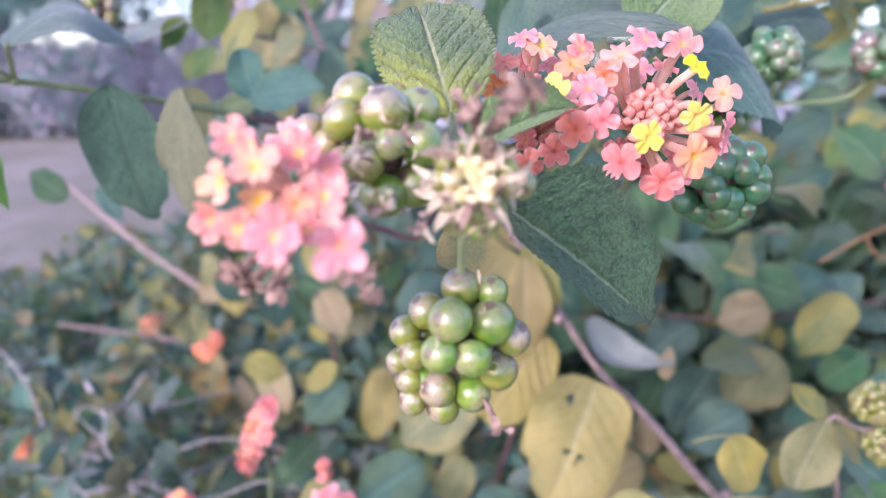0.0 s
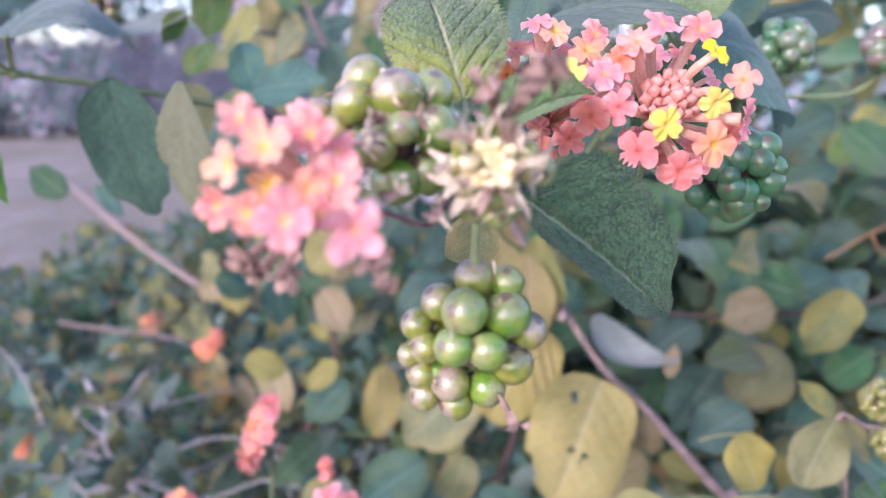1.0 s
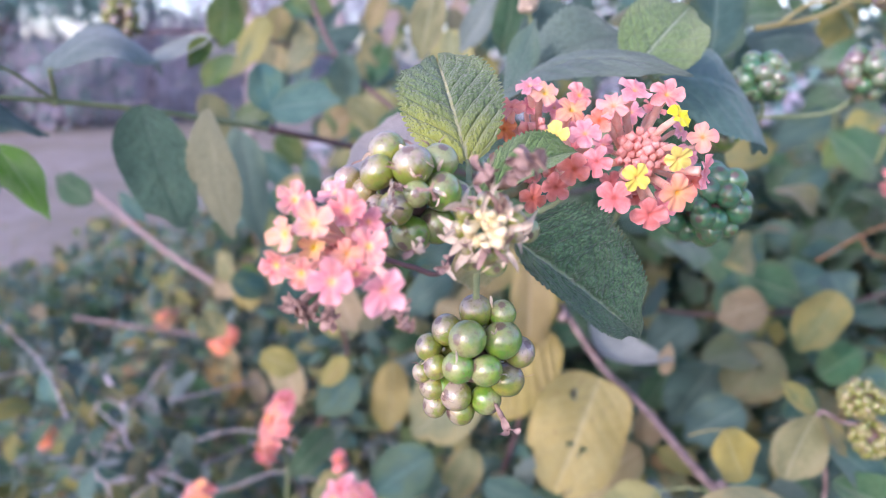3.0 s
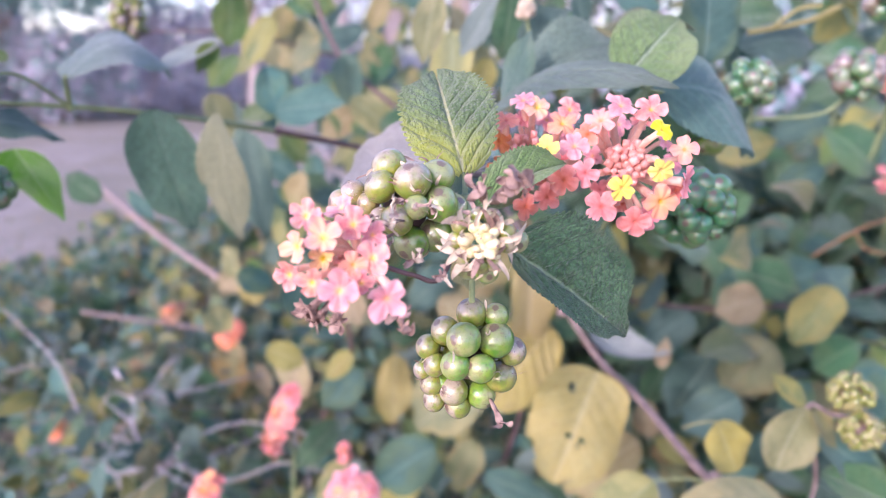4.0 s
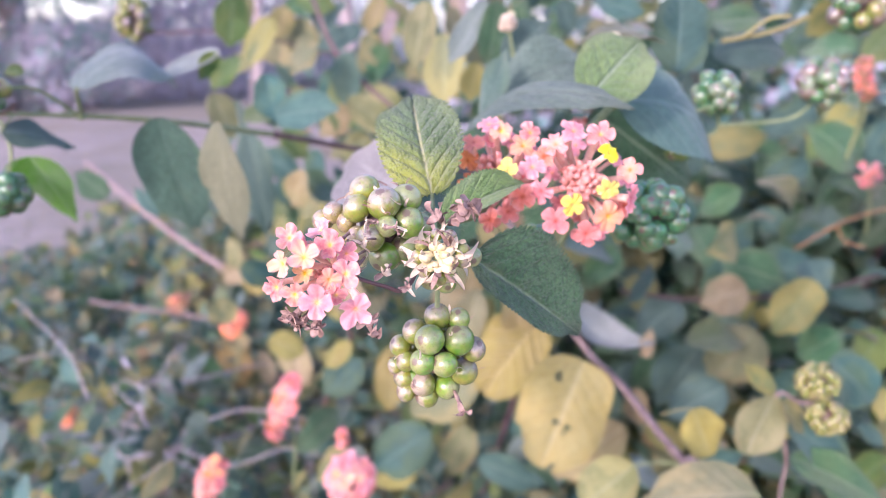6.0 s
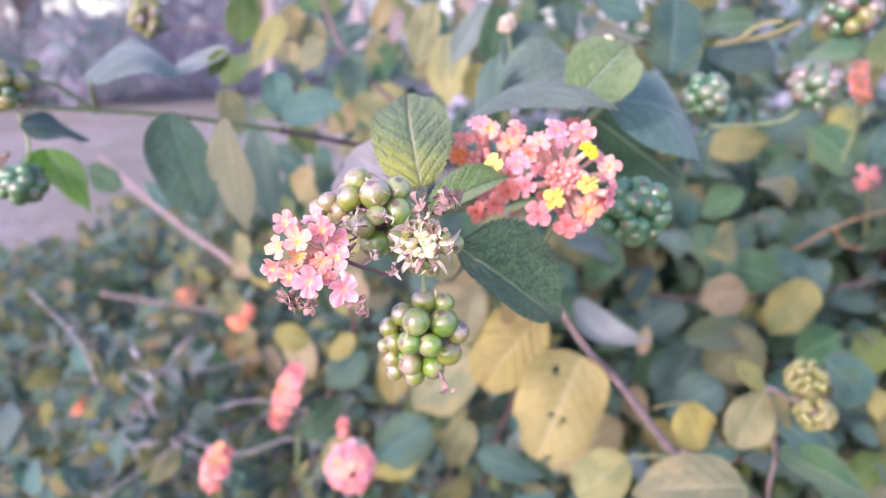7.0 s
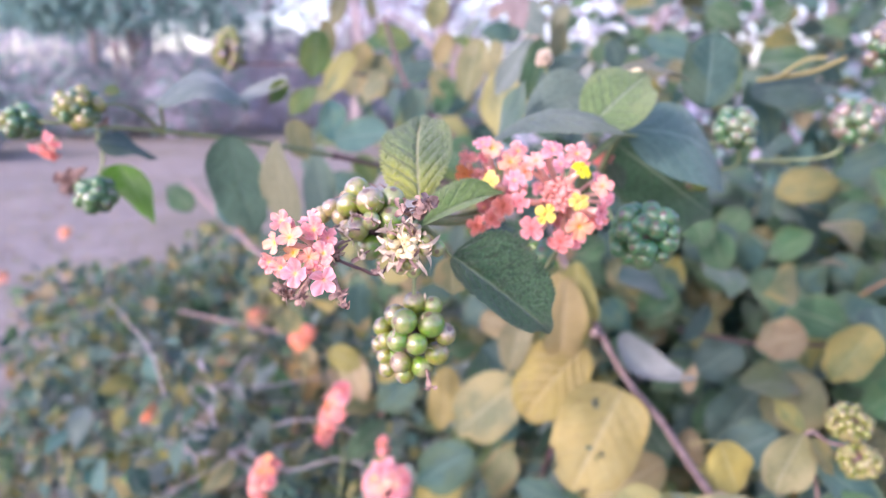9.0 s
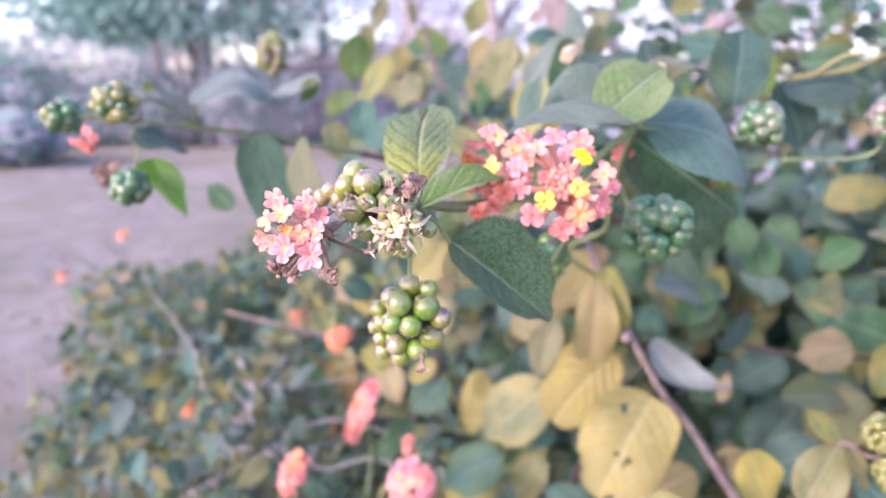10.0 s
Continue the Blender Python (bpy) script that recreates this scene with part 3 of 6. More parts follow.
def floret_mesh(rng, R, root, petal, lobes=4, fine=True, drop=0.15, cup=0.0, depth=0.54):
    """An open floret: its face round the origin towards Z, its tube down to root (in the same frame)."""
    seg = 40 if fine else 24
    rings = (0.10, 0.2, 0.38, 0.6, 0.82, 1.0) if fine else (0.12, 0.45, 0.8, 1.0)
    verts, faces, uvs, slots = [], [], [], []
    ph = rng.uniform(0, 6.28)
    size = [rng.uniform(0.86, 1.1) for _ in range(lobes)]
    bend = [rng.uniform(-0.38, 0.34) + cup * rng.uniform(0.2, 1.3) for _ in range(lobes)]
    verts.append((0, 0, -0.22 * R))
    uvs.append((0.0, 0.5))
    for r in rings:
        for k in range(seg):
            a = 2 * math.pi * k / seg
            b = (a / (2 * math.pi) * lobes) % lobes
            i = int(b) % lobes
            f = abs(math.sin(math.pi * (b % 1.0)))
            cut = depth + (1 - depth) * f ** 0.40 * size[i]
            rr = r if r < 0.3 else r * (1 - (1 - cut) * ((r - 0.3) / 0.7) ** 0.8)
            z = -drop * rr * rr * 0.6 + (bend[i] * f * max(0.0, r - 0.3) ** 1.5) + 0.09 * math.sin(3 * a + ph) * r - 0.18 * math.exp(-(r / 0.16) ** 2)
            z += 0.10 * (1 - f) * max(0.0, r - 0.25)
            rr *= 1 + 0.028 * math.sin(7 * a + 3 * ph) * r * r
            z += 0.11 * math.sin(9 * a + 5 * ph) * r * r
            verts.append((R * rr * math.cos(a + ph), R * rr * math.sin(a + ph), R * z))
            uvs.append((r, 0.5))
    for k in range(seg):
        faces.append((0, 1 + k, 1 + (k + 1) % seg))
    for i in range(len(rings) - 1):
        for k in range(seg):
            a, b = 1 + i * seg + k, 1 + i * seg + (k + 1) % seg
            faces.append((a, a + seg, b + seg, b))
    slots += [0] * len(faces)
    root = Vector(root)
    d = root.length
    tv, tf = tube_data([Vector((0, 0, -0.27 * R)), Vector((0, 0, -0.27 * R - 0.20 * d)), root * 0.6 + Vector((0, 0, -0.06 * d)), root], R * 0.27, R * 0.17, 8, 4)
    o = len(verts)
    verts += [tuple(q) for q in tv]
    uvs += [(1.0, 0.5)] * len(tv)
    faces += [tuple(i + o for i in g) for g in tf]
    slots += [1] * len(tf)
    return make_mesh("floret", verts, faces, [PETAL[petal], TUBE], slots, uvs)


def bud_data(base, top, r, rng):
    """A squarish closed bud on a short tube."""
    base, top = Vector(base), Vector(top)
    d = (top - base).normalized()
    x = d.orthogonal().normalized()
    y = d.cross(x)
    verts, faces = [], []
    prof = ((0.0, 0.40), (0.55, 0.42), (0.74, 0.8), (0.88, 1.05), (0.96, 0.95), (1.0, 0.35))
    spin = rng.uniform(0, 1.5)
    for s, w in prof:
        for k in range(8):
            a = 2 * math.pi * k / 8 + spin
            q = r * w * (1.08 if k % 2 else 0.72)
            verts.append(base + (top - base) * s + x * q * math.cos(a) + y * q * math.sin(a))
    for i in range(len(prof) - 1):
        for k in range(8):
            a, b = i * 8 + k, i * 8 + (k + 1) % 8
            faces.append((a, b, b + 8, a + 8))
    faces.append(tuple(range((len(prof) - 1) * 8, len(prof) * 8)))
    return verts, faces


def flower_head(parent, root, middle, florets, buds=16, spread=0.0045, size=0.0011, lean=0.5, fine=True, label="", seed=0, wild=0.2, cup=0.0):
    """An umbel: its receptacle at root with closed buds round middle, and open florets given as (place, radius, colour)."""
    rng = random.Random(seed + 77)
    root, middle = Vector(root), Vector(middle)
    axis = (middle - root).normalized()
    x = axis.orthogonal().normalized()
    y = axis.cross(x)
    cv, cf = ball_data(10, 7)
    verts = [root + Vector(q) * size * 2.0 for q in cv]
    faces = [tuple(g) for g in cf]
    slots = [1] * len(faces)
    for i in range(buds):
        rr = math.sqrt((i + 0.4) / buds) * spread
        a = i * 2.39996
        top = middle + (x * math.cos(a) + y * math.sin(a)) * rr - axis * rr * rr / spread * 0.35 + axis * rng.uniform(-0.0010, 0.0012)
        bv, bf = bud_data(root + (top - root) * 0.15, top, size * rng.uniform(0.85, 1.25), rng)
        o = len(verts)
        verts += bv
        faces += [tuple(k + o for k in g) for g in bf]
        slots += [0] * len(bf)
    body = part("flower_head", make_mesh("flower_head", verts, faces, [BUD, STEM_GREEN], slots), parent, None, label)
    for at, R, colour in florets:
        at = Vector(at)
        n = ((at - root).normalized() * (1 - lean) + axis * lean).normalized()
        n = (n + Vector((rng.gauss(0, wild), rng.gauss(0, wild), rng.gauss(0, wild)))).normalized()
        m = facing(at, n, rng.uniform(0, 360))
        local = m.inverted() @ (root + (at - root).normalized() * size)
        part("floret", floret_mesh(rng, R * 1.04, local, colour, 5 if rng.random() < 0.25 else 4, fine, cup=cup), body, m)
    return body


def dome_florets(root, axis, R, radius, colours, n, seed=0, reach=1.25):
    """Places of florets over a dome of radius R round root, facing axis; the colour goes by the distance from its middle."""
    rng = random.Random(seed)
    axis = Vector(axis).normalized()
    x = axis.orthogonal().normalized()
    y = axis.cross(x)
    out = []
    for i in range(n):
        t = 0.35 + (reach - 0.35) * math.sqrt((i + 0.5) / n)
        a = i * 2.39996 + rng.uniform(-0.2, 0.2)
        d = axis * math.cos(t) + (x * math.cos(a) + y * math.sin(a)) * math.sin(t)
        k = min(len(colours) - 1, max(0, int((i + rng.uniform(-2.5, 2.5)) / n * len(colours))))
        out.append((Vector(root) + d * R * rng.uniform(0.93, 1.06), radius * rng.uniform(0.85, 1.1), colours[k]))
    return out


# ---- setting: ground, far trees ----
def ground_sheet():
    xs = np.unique(np.concatenate([np.linspace(-9, 9, 91), np.linspace(-60, 60, 41), np.linspace(-900, 900, 25)]))
    ys = np.unique(np.concatenate([np.linspace(-4, 14, 91), np.linspace(-60, 90, 51), np.linspace(-900, 1500, 31)]))
    verts = [(x, y, 0.035 * (noise.noise((x * 0.9, y * 0.9, 0)) + 0.5 * noise.noise((x * 3.1, y * 3.1, 4)))) for y in ys for x in xs]
    w = len(xs)
    faces = [(j * w + i, j * w + i + 1, (j + 1) * w + i + 1, (j + 1) * w + i) for j in range(len(ys) - 1) for i in range(w - 1)]
    ob = put_under(new("ground", make_mesh("ground", verts, faces, [SOIL])), Matrix.Identity(4))
    return tagged(ob, "bare dusty pinkish brown soil of a field path", "ground", kind="structure")


ground_sheet()


def leaf_cloud(name, centres, normals, lengths, mats, picks, seed, width=0.6, rows=4, arch=0.08, fold=14.0):
    """Many simple leaves as one mesh; picks gives each one's material."""
    rng = np.random.default_rng(seed)
    v, f, uv = leaf_grid(width=width, arch=arch, fold=fold, n=rows, m=1, teeth=1, saw=0.0, quilt=0.0, wave=0.08, twist=20.0)
    v, uv, f = np.array(v), np.array(uv), np.array(f)
    v[:, 0] -= 0.5
    k = len(centres)
    nrm = normals / np.linalg.norm(normals, axis=1, keepdims=True)
    ref = rng.normal(size=(k, 3))
    ref[:, 2] -= 0.7
    x = ref - nrm * np.sum(ref * nrm, axis=1, keepdims=True)
    x /= np.linalg.norm(x, axis=1, keepdims=True)
    y = np.cross(nrm, x)
    pts = (x[:, None, :] * v[None, :, 0:1] + y[:, None, :] * v[None, :, 1:2] + nrm[:, None, :] * v[None, :, 2:3]) * lengths[:, None, None] + centres[:, None, :]
    allf = (f[None] + (np.arange(k) * len(v))[:, None, None]).reshape(-1, 4)
    me = bpy.data.meshes.new(name)
    me.from_pydata(pts.reshape(-1, 3).tolist(), [], allf.tolist())
    for m in mats:
        me.materials.append(m)
    me.polygons.foreach_set("material_index", np.repeat(picks, len(f)).astype(np.int32))
    layer = me.uv_layers.new(name="UVMap")
    idx = np.empty(len(me.loops), dtype=np.int32)
    me.loops.foreach_get("vertex_index", idx)
    layer.data.foreach_set("uv", np.tile(uv, (k, 1)).astype(np.float32)[idx].ravel())
    me.polygons.foreach_set("use_smooth", [True] * len(me.polygons))
    me.update()
    return me


# Both far leaf colours are paled and blued to imitate distance haze.
FAR_LEAF_HAZED = plain_material("far_leaf_hazed_green", (0.15, 0.29, 0.26), (0.23, 0.40, 0.35), 40, 0.7, 0.2, 0.01, 0.25)
FAR_DRY_HAZED = plain_material("far_leaf_hazed_mauve", (0.37, 0.34, 0.42), (0.50, 0.47, 0.55), 40, 0.8, 0.2, 0.01, 0.2)


def tree(at, height, spread, low, mat, seed, label, trunk=0.10, leaves=2600, size=0.11):
    rng = random.Random(seed)
    gen = np.random.default_rng(seed)
    t = thing("tree", at, label, "tree", "trees beyond the field")
    base = Vector(at)
    top = base + Vector((rng.uniform(-0.3, 0.3), rng.uniform(-0.3, 0.3), height * 0.75))
    v, f = tube_data([base - Vector((0, 0, 0.05)), base + (top - base) * 0.35 + Vector((rng.uniform(-0.15, 0.15), 0, 0)), base + (top - base) * 0.7, top], trunk, trunk * 0.35, 10, 6, 0.05, seed)
    v, f = list(v), list(f)
    cents = []
    for i in range(9):
        s = rng.uniform(0.3, 0.95)
        a = rng.uniform(0, 6.28)
        p = base + (top - base) * s
        e = p + Vector((math.cos(a) * spread * rng.uniform(0.5, 1.0), math.sin(a) * spread * rng.uniform(0.5, 1.0), rng.uniform(0.1, 0.5) * height * 0.5))
        e.z = max(e.z, base.z + low + 0.2)
        lv, lf = tube_data([p, (p + e) / 2 + Vector((0, 0, 0.12 * spread)), e], trunk * 0.35, trunk * 0.08, 6, 5, 0.08, seed + i)
        o = len(v)
        v += lv
        f += [tuple(k + o for k in g) for g in lf]
        cents += [p + (e - p) * 0.7, e, e + Vector((rng.gauss(0, 0.3), rng.gauss(0, 0.3), 0.2)) * spread * 0.5]
    part("trunk", make_mesh("trunk", v, f, [BARK_HAZED]), t)
    c = np.array([tuple(cents[i % len(cents)]) for i in range(leaves)]) + gen.normal(size=(leaves, 3)) * spread * 0.22
    c[:, 2] = np.maximum(c[:, 2], at[2] + low + gen.uniform(0, 0.5, leaves))
    nr = gen.normal(size=(leaves, 3)) * 0.7 + np.array([0, -0.3, 0.8])
    part("crown", leaf_cloud("crown", c, nr, gen.uniform(0.5, 1.2, leaves) * size, [mat], np.zeros(leaves), seed), t)
    return t


tree((-2.6, 9.0, 0), 5.0, 2.2, 1.15, FAR_DRY_HAZED, 11, "nearly bare mauve grey tree", 0.07, 5200, 0.09)
tree((-7.0, 11.0, 0), 4.6, 2.4, 1.55, FAR_LEAF_HAZED, 12, "leafy green tree at the edge of the field", 0.07, 6500, 0.14)
tree((-1.15, 7.5, 0), 4.2, 1.3, 1.3, FAR_DRY_HAZED, 13, "nearly bare mauve grey tree", 0.11, 1500, 0.08)
tree((0.2, 10.5, 0), 5.2, 2.8, 0.9, FAR_DRY_HAZED, 18, "nearly bare mauve grey tree", 0.09, 5200, 0.075)
tree((-3.6, 12.5, 0), 5.6, 3.0, 1.0, FAR_DRY_HAZED, 19, "nearly bare mauve grey tree", 0.09, 5200, 0.08)
# Next two crowns are added to veil the white sky gap like haze.
tree((-6.2, 14.5, 0), 6.0, 3.0, 0.8, FAR_DRY_HAZED, 20, "nearly bare mauve grey tree", 0.10, 5200, 0.09)
tree((-10.5, 16.0, 0), 6.4, 3.2, 0.8, FAR_DRY_HAZED, 21, "nearly bare mauve grey tree", 0.10, 5200, 0.09)
tree((-12.3, 20.0, 0), 9.0, 4.5, 3.0, FAR_DRY_HAZED, 14, "thick pale mauve trunk under a nearly bare crown", 0.45, 2600, 0.20)
tree((0.9, 8.5, 0), 4.2, 1.8, 0.9, FAR_DRY_HAZED, 15, "nearly bare mauve grey tree", 0.10, 3500, 0.09)
tree((3.4, 9.5, 0), 4.6, 2.4, 0.8, FAR_LEAF_HAZED, 16, "leafy green tree at the edge of the field", 0.13, 6500, 0.12)
tree((-8.5, 12.0, 0), 5.0, 2.6, 1.6, FAR_LEAF_HAZED, 17, "leafy green tree at the edge of the field", 0.07, 7500, 0.14)


def far_bush(at, radius, height, mats, seed, label, n=3000, size=0.10):
    gen = np.random.default_rng(seed)
    rng = random.Random(seed)
    t = thing("bush", at, label, "bush", "bushes along the path")
    d = gen.normal(size=(n, 3))
    d /= np.linalg.norm(d, axis=1, keepdims=True)
    r = gen.uniform(0.35, 1.05, n) ** 0.6 * (1 + 0.25 * np.sin(d[:, 0] * 5 + seed) * np.cos(d[:, 1] * 4))
    c = np.array(at) + d * r[:, None] * np.array([radius, radius, height * 0.55]) + np.array([0, 0, height * 0.5])
    c[:, 2] = np.abs(c[:, 2]) + 0.02
    part("foliage", leaf_cloud("foliage", c, gen.normal(size=(n, 3)) * 0.7 + np.array([0, -0.4, 0.7]), gen.uniform(0.5, 1.2, n) * size, mats, gen.integers(0, len(mats), n), seed), t, kind="stuff")
    for i in range(5):
        a = rng.uniform(0, 6.28)
        e = Vector(at) + Vector((math.cos(a) * radius * 0.8, math.sin(a) * radius * 0.8, height * rng.uniform(0.7, 1.0)))
        part("stem", tube_mesh([Vector(at), (Vector(at) + e) / 2 + Vector((0, 0, 0.1)), e], 0.018, 0.005, BARK_HAZED, 6, 5), t)
    return t


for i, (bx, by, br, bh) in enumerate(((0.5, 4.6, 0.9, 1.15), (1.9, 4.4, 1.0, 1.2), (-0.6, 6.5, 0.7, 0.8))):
    far_bush((bx, by, 0), br, bh * (0.7 if by < 5 else 0.45), [FAR_DRY_HAZED, FAR_LEAF_HAZED] if i % 2 else [FAR_DRY_HAZED, FAR_DRY_HAZED, FAR_LEAF_HAZED], 40 + i, "dry mauve and green bush beside the path, haze in its colours")

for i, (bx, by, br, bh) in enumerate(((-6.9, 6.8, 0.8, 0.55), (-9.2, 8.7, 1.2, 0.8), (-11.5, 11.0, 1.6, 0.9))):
    far_bush((bx, by, 0), br, bh, [FAR_LEAF_HAZED, FAR_DRY_HAZED], 50 + i, "pale blue-green bush beside the path")

for i, (bx, by, br, bh, mats) in enumerate(((-9.3, 9.6, 1.1, 1.45, [FAR_LEAF_HAZED, FAR_LEAF_HAZED, FAR_DRY_HAZED]), (-7.4, 10.2, 1.0, 1.15, [FAR_DRY_HAZED, FAR_LEAF_HAZED]), (-5.9, 10.6, 1.0, 1.35, [FAR_DRY_HAZED, FAR_DRY_HAZED, FAR_LEAF_HAZED]), (-5.0, 13.0, 1.6, 1.8, [FAR_DRY_HAZED]), (-10.4, 9.0, 1.0, 1.7, [FAR_LEAF_HAZED]))):
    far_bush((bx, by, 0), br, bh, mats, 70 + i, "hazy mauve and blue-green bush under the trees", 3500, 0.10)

# ---- the lantana thicket behind: leaf mass, stems ----
GEN = np.random.default_rng(5)
MATS = [LEAF_BLUE, LEAF_DEEP, LEAF_OLIVE, LEAF_YELLOW, LEAF_FRESH, LEAF_OCHRE, LEAF_PALE]


def pick(n, weights):
    w = np.array(weights, float)
    return GEN.choice(len(w), n, p=w / w.sum())


def thicket_points(n, x0, x1, y0, y1, top, keep):
    """Points over a piece of the plan: more of them near the top of the growth; keep thins them out."""
    x, y = GEN.uniform(x0, x1, n), GEN.uniform(y0, y1, n)
    z = top(x, y) * GEN.random(n) ** 0.55
    return np.stack([x, y, z], 1)[GEN.random(n) < keep(x, y)]


def uneven(x, y, k=5.0):
    return np.sin(x * k + 1.3) * np.cos(y * k * 0.8 + 0.4) * 0.5 + np.sin(x * k * 2.3 + y * 3.1) * 0.3


shrub = thing("lantana_thicket", (0.45, 1.0, 0.0), "dense lantana thicket of blue-green and yellowing leaves", "shrub")
def mound(x, y):
    """How far inside the thicket's plan a place is: 1 in its middle, 0 at its edge."""
    return 1 - ((x - 0.92) / (1.22 + 0.10 * np.sin(y * 7))) ** 2 - ((y - 1.35) / (0.82 + 0.08 * np.sin(x * 6))) ** 2


c = thicket_points(9500, -0.4, 2.3, 0.4, 2.4, lambda x, y: (1.12 + 0.12 * uneven(x, y) + 0.12 * np.clip(x - 0.2, 0, 1.0)) * np.clip(mound(x, y) + 0.35, 0.05, 1.0) ** 0.35, lambda x, y: np.clip(mound(x, y) * 3.0, 0, 1))
part("foliage", leaf_cloud("foliage", c, GEN.normal(size=(len(c), 3)) * 0.55 + np.array([0, -0.55, 0.75]), GEN.uniform(0.032, 0.068, len(c)), MATS, pick(len(c), (46, 36, 14, 1.5, 1, 0.3, 1)), 21, 0.66, 7), shrub, kind="stuff")
for i in range(34):
    rx, ry = GEN.uniform(0.2, 1.3), GEN.uniform(0.65, 1.7)
    a = Vector((rx + GEN.normal() * 0.1, ry + 0.1, 0.0))
    e = Vector((rx + GEN.normal() * 0.14, ry + GEN.normal() * 0.15, GEN.uniform(0.5, 1.0)))
    part("stem", tube_mesh([a, a.lerp(e, 0.5) + Vector((GEN.normal() * 0.07, GEN.normal() * 0.05, 0)), e], 0.006, 0.002, (STEM_PURPLE, STEM_GREEN, STEM_PURPLE)[i % 3], 7, 8), shrub)

low = thing("low_lantana", (-0.5, 1.2, 0.0), "low spreading lantana with small dusty green leaves", "shrub")


def path_side(x, y):
    """Distance from the edge of the bare path, which runs slantwise past the camera."""
    return (x + 0.66 + 0.60 * y + 0.26 * uneven(x * 0.7, y * 0.7, 9.0)) * 0.75


def low_top(x, y):
    rise = np.clip(path_side(x, y) / 0.7, 0.04, 1.0) * np.clip((3.0 + 0.4 * uneven(x, y, 4.0) - y) / 0.9, 0.06, 1.0) * np.clip((y + 0.65) / 1.1, 0.3, 1.0)
    return (0.64 - 0.10 * (y - 0.5) + 0.10 * uneven(x, y, 8.0)) * rise ** 0.8


c = thicket_points(26000, -2.7, 1.3, 0.12, 3.1, low_top, lambda x, y: np.clip(path_side(x, y) / 0.5, 0.0, 1.0) * np.clip((3.0 - y) / 0.9, 0.03, 1.0) * np.where(mound(x, y) > 0.25, 0.08, 1.0) * np.clip((1.2 - x) / 0.5, 0, 1))
part("foliage", leaf_cloud("foliage", c, GEN.normal(size=(len(c), 3)) * 0.75 + np.array([0, -0.45, 0.8]), GEN.uniform(0.036, 0.078, len(c)) * GEN.uniform(0.7, 1.0, len(c)) * np.clip(0.50 + 0.34 * c[:, 1], 0.6, 1.0), MATS, pick(len(c), (24, 17, 24, 6, 10, 5, 15)), 22, 0.62), low, kind="stuff")
for i in range(12):
    sx, sy = GEN.uniform(-0.9, 0.1), GEN.uniform(0.6, 2.0)
    a = Vector((sx, sy, 0.0))
    e = Vector((sx + GEN.normal() * 0.25, sy + GEN.normal() * 0.2, GEN.uniform(0.25, 0.5)))
    part("stem", tube_mesh([a, a.lerp(e, 0.5) + Vector((GEN.normal() * 0.05, GEN.normal() * 0.05, 0)), e], 0.003, 0.0010, (STEM_GREEN, STEM_PURPLE)[i % 2], 6, 7), low)


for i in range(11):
    far_bush((-26 + 3.9 * i + (i % 3) * 0.9, 17 + (i * 7) % 5, 0), 2.8, 1.8 + (i % 4) * 0.5, [FAR_DRY_HAZED, FAR_DRY_HAZED, FAR_LEAF_HAZED], 60 + i, "mauve grey bush in a far hedge", 4000, 0.15)

# short dry grass and litter beside the path
c = thicket_points(14000, -7.0, 1.5, -1.5, 6.0, lambda x, y: 0.02 + 0.05 * np.clip(uneven(x, y, 3.0), 0, 1), lambda x, y: 0.15 + 0.85 * np.exp(-(path_side(x, y) / 0.6) ** 2))
c = c[uneven(c[:, 0], c[:, 1], 2.3) > GEN.normal(size=len(c)) * 0.25]
tagged(put_under(new("dry_grass", leaf_cloud("dry_grass", c, GEN.normal(size=(len(c), 3)) + np.array([0, -0.8, 0.1]), GEN.uniform(0.02, 0.05, len(c)), [LEAF_OLIVE, LEAF_MAUVE, LEAF_OCHRE, LEAF_DEEP], pick(len(c), (3, 4, 3, 3)), 23, 0.22)), Matrix.Identity(4)), "short dry grass and leaf litter on the soil", "grass", kind="stuff")


# ---- the branch in front ----
FRONT = (0, -1, 0.28)
branch = thing("lantana_branch", (0.0037, 0.1120, 0.8894), "lantana branch tip with flowers, green berries and rough leaves", "shrub branch")
node_at = (0.0037, 0.1120, 0.8904)
stem(branch, [(0.0628, 0.2050, 0.9073), (0.0389, 0.1850, 0.8889), (0.0255, 0.1650, 0.8849), (0.0128, 0.1320, 0.8863), node_at], 0.0014, 0.0011, STEM_GREEN, [node_at], hairs=60)

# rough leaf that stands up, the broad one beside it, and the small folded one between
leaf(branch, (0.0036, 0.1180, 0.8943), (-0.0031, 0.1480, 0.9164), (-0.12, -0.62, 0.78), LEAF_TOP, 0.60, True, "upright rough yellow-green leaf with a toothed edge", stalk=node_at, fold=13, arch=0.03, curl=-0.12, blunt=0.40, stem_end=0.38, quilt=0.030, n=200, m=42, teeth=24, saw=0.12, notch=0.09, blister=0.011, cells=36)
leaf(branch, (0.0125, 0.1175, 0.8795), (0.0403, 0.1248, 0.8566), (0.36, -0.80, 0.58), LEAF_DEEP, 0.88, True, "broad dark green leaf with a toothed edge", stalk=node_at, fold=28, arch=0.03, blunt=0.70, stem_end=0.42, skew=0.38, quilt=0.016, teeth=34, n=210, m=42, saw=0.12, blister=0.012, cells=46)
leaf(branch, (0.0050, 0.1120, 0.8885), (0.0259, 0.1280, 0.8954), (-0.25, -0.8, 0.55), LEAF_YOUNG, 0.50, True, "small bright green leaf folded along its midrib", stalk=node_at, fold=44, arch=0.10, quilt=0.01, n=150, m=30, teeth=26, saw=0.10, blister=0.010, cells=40)
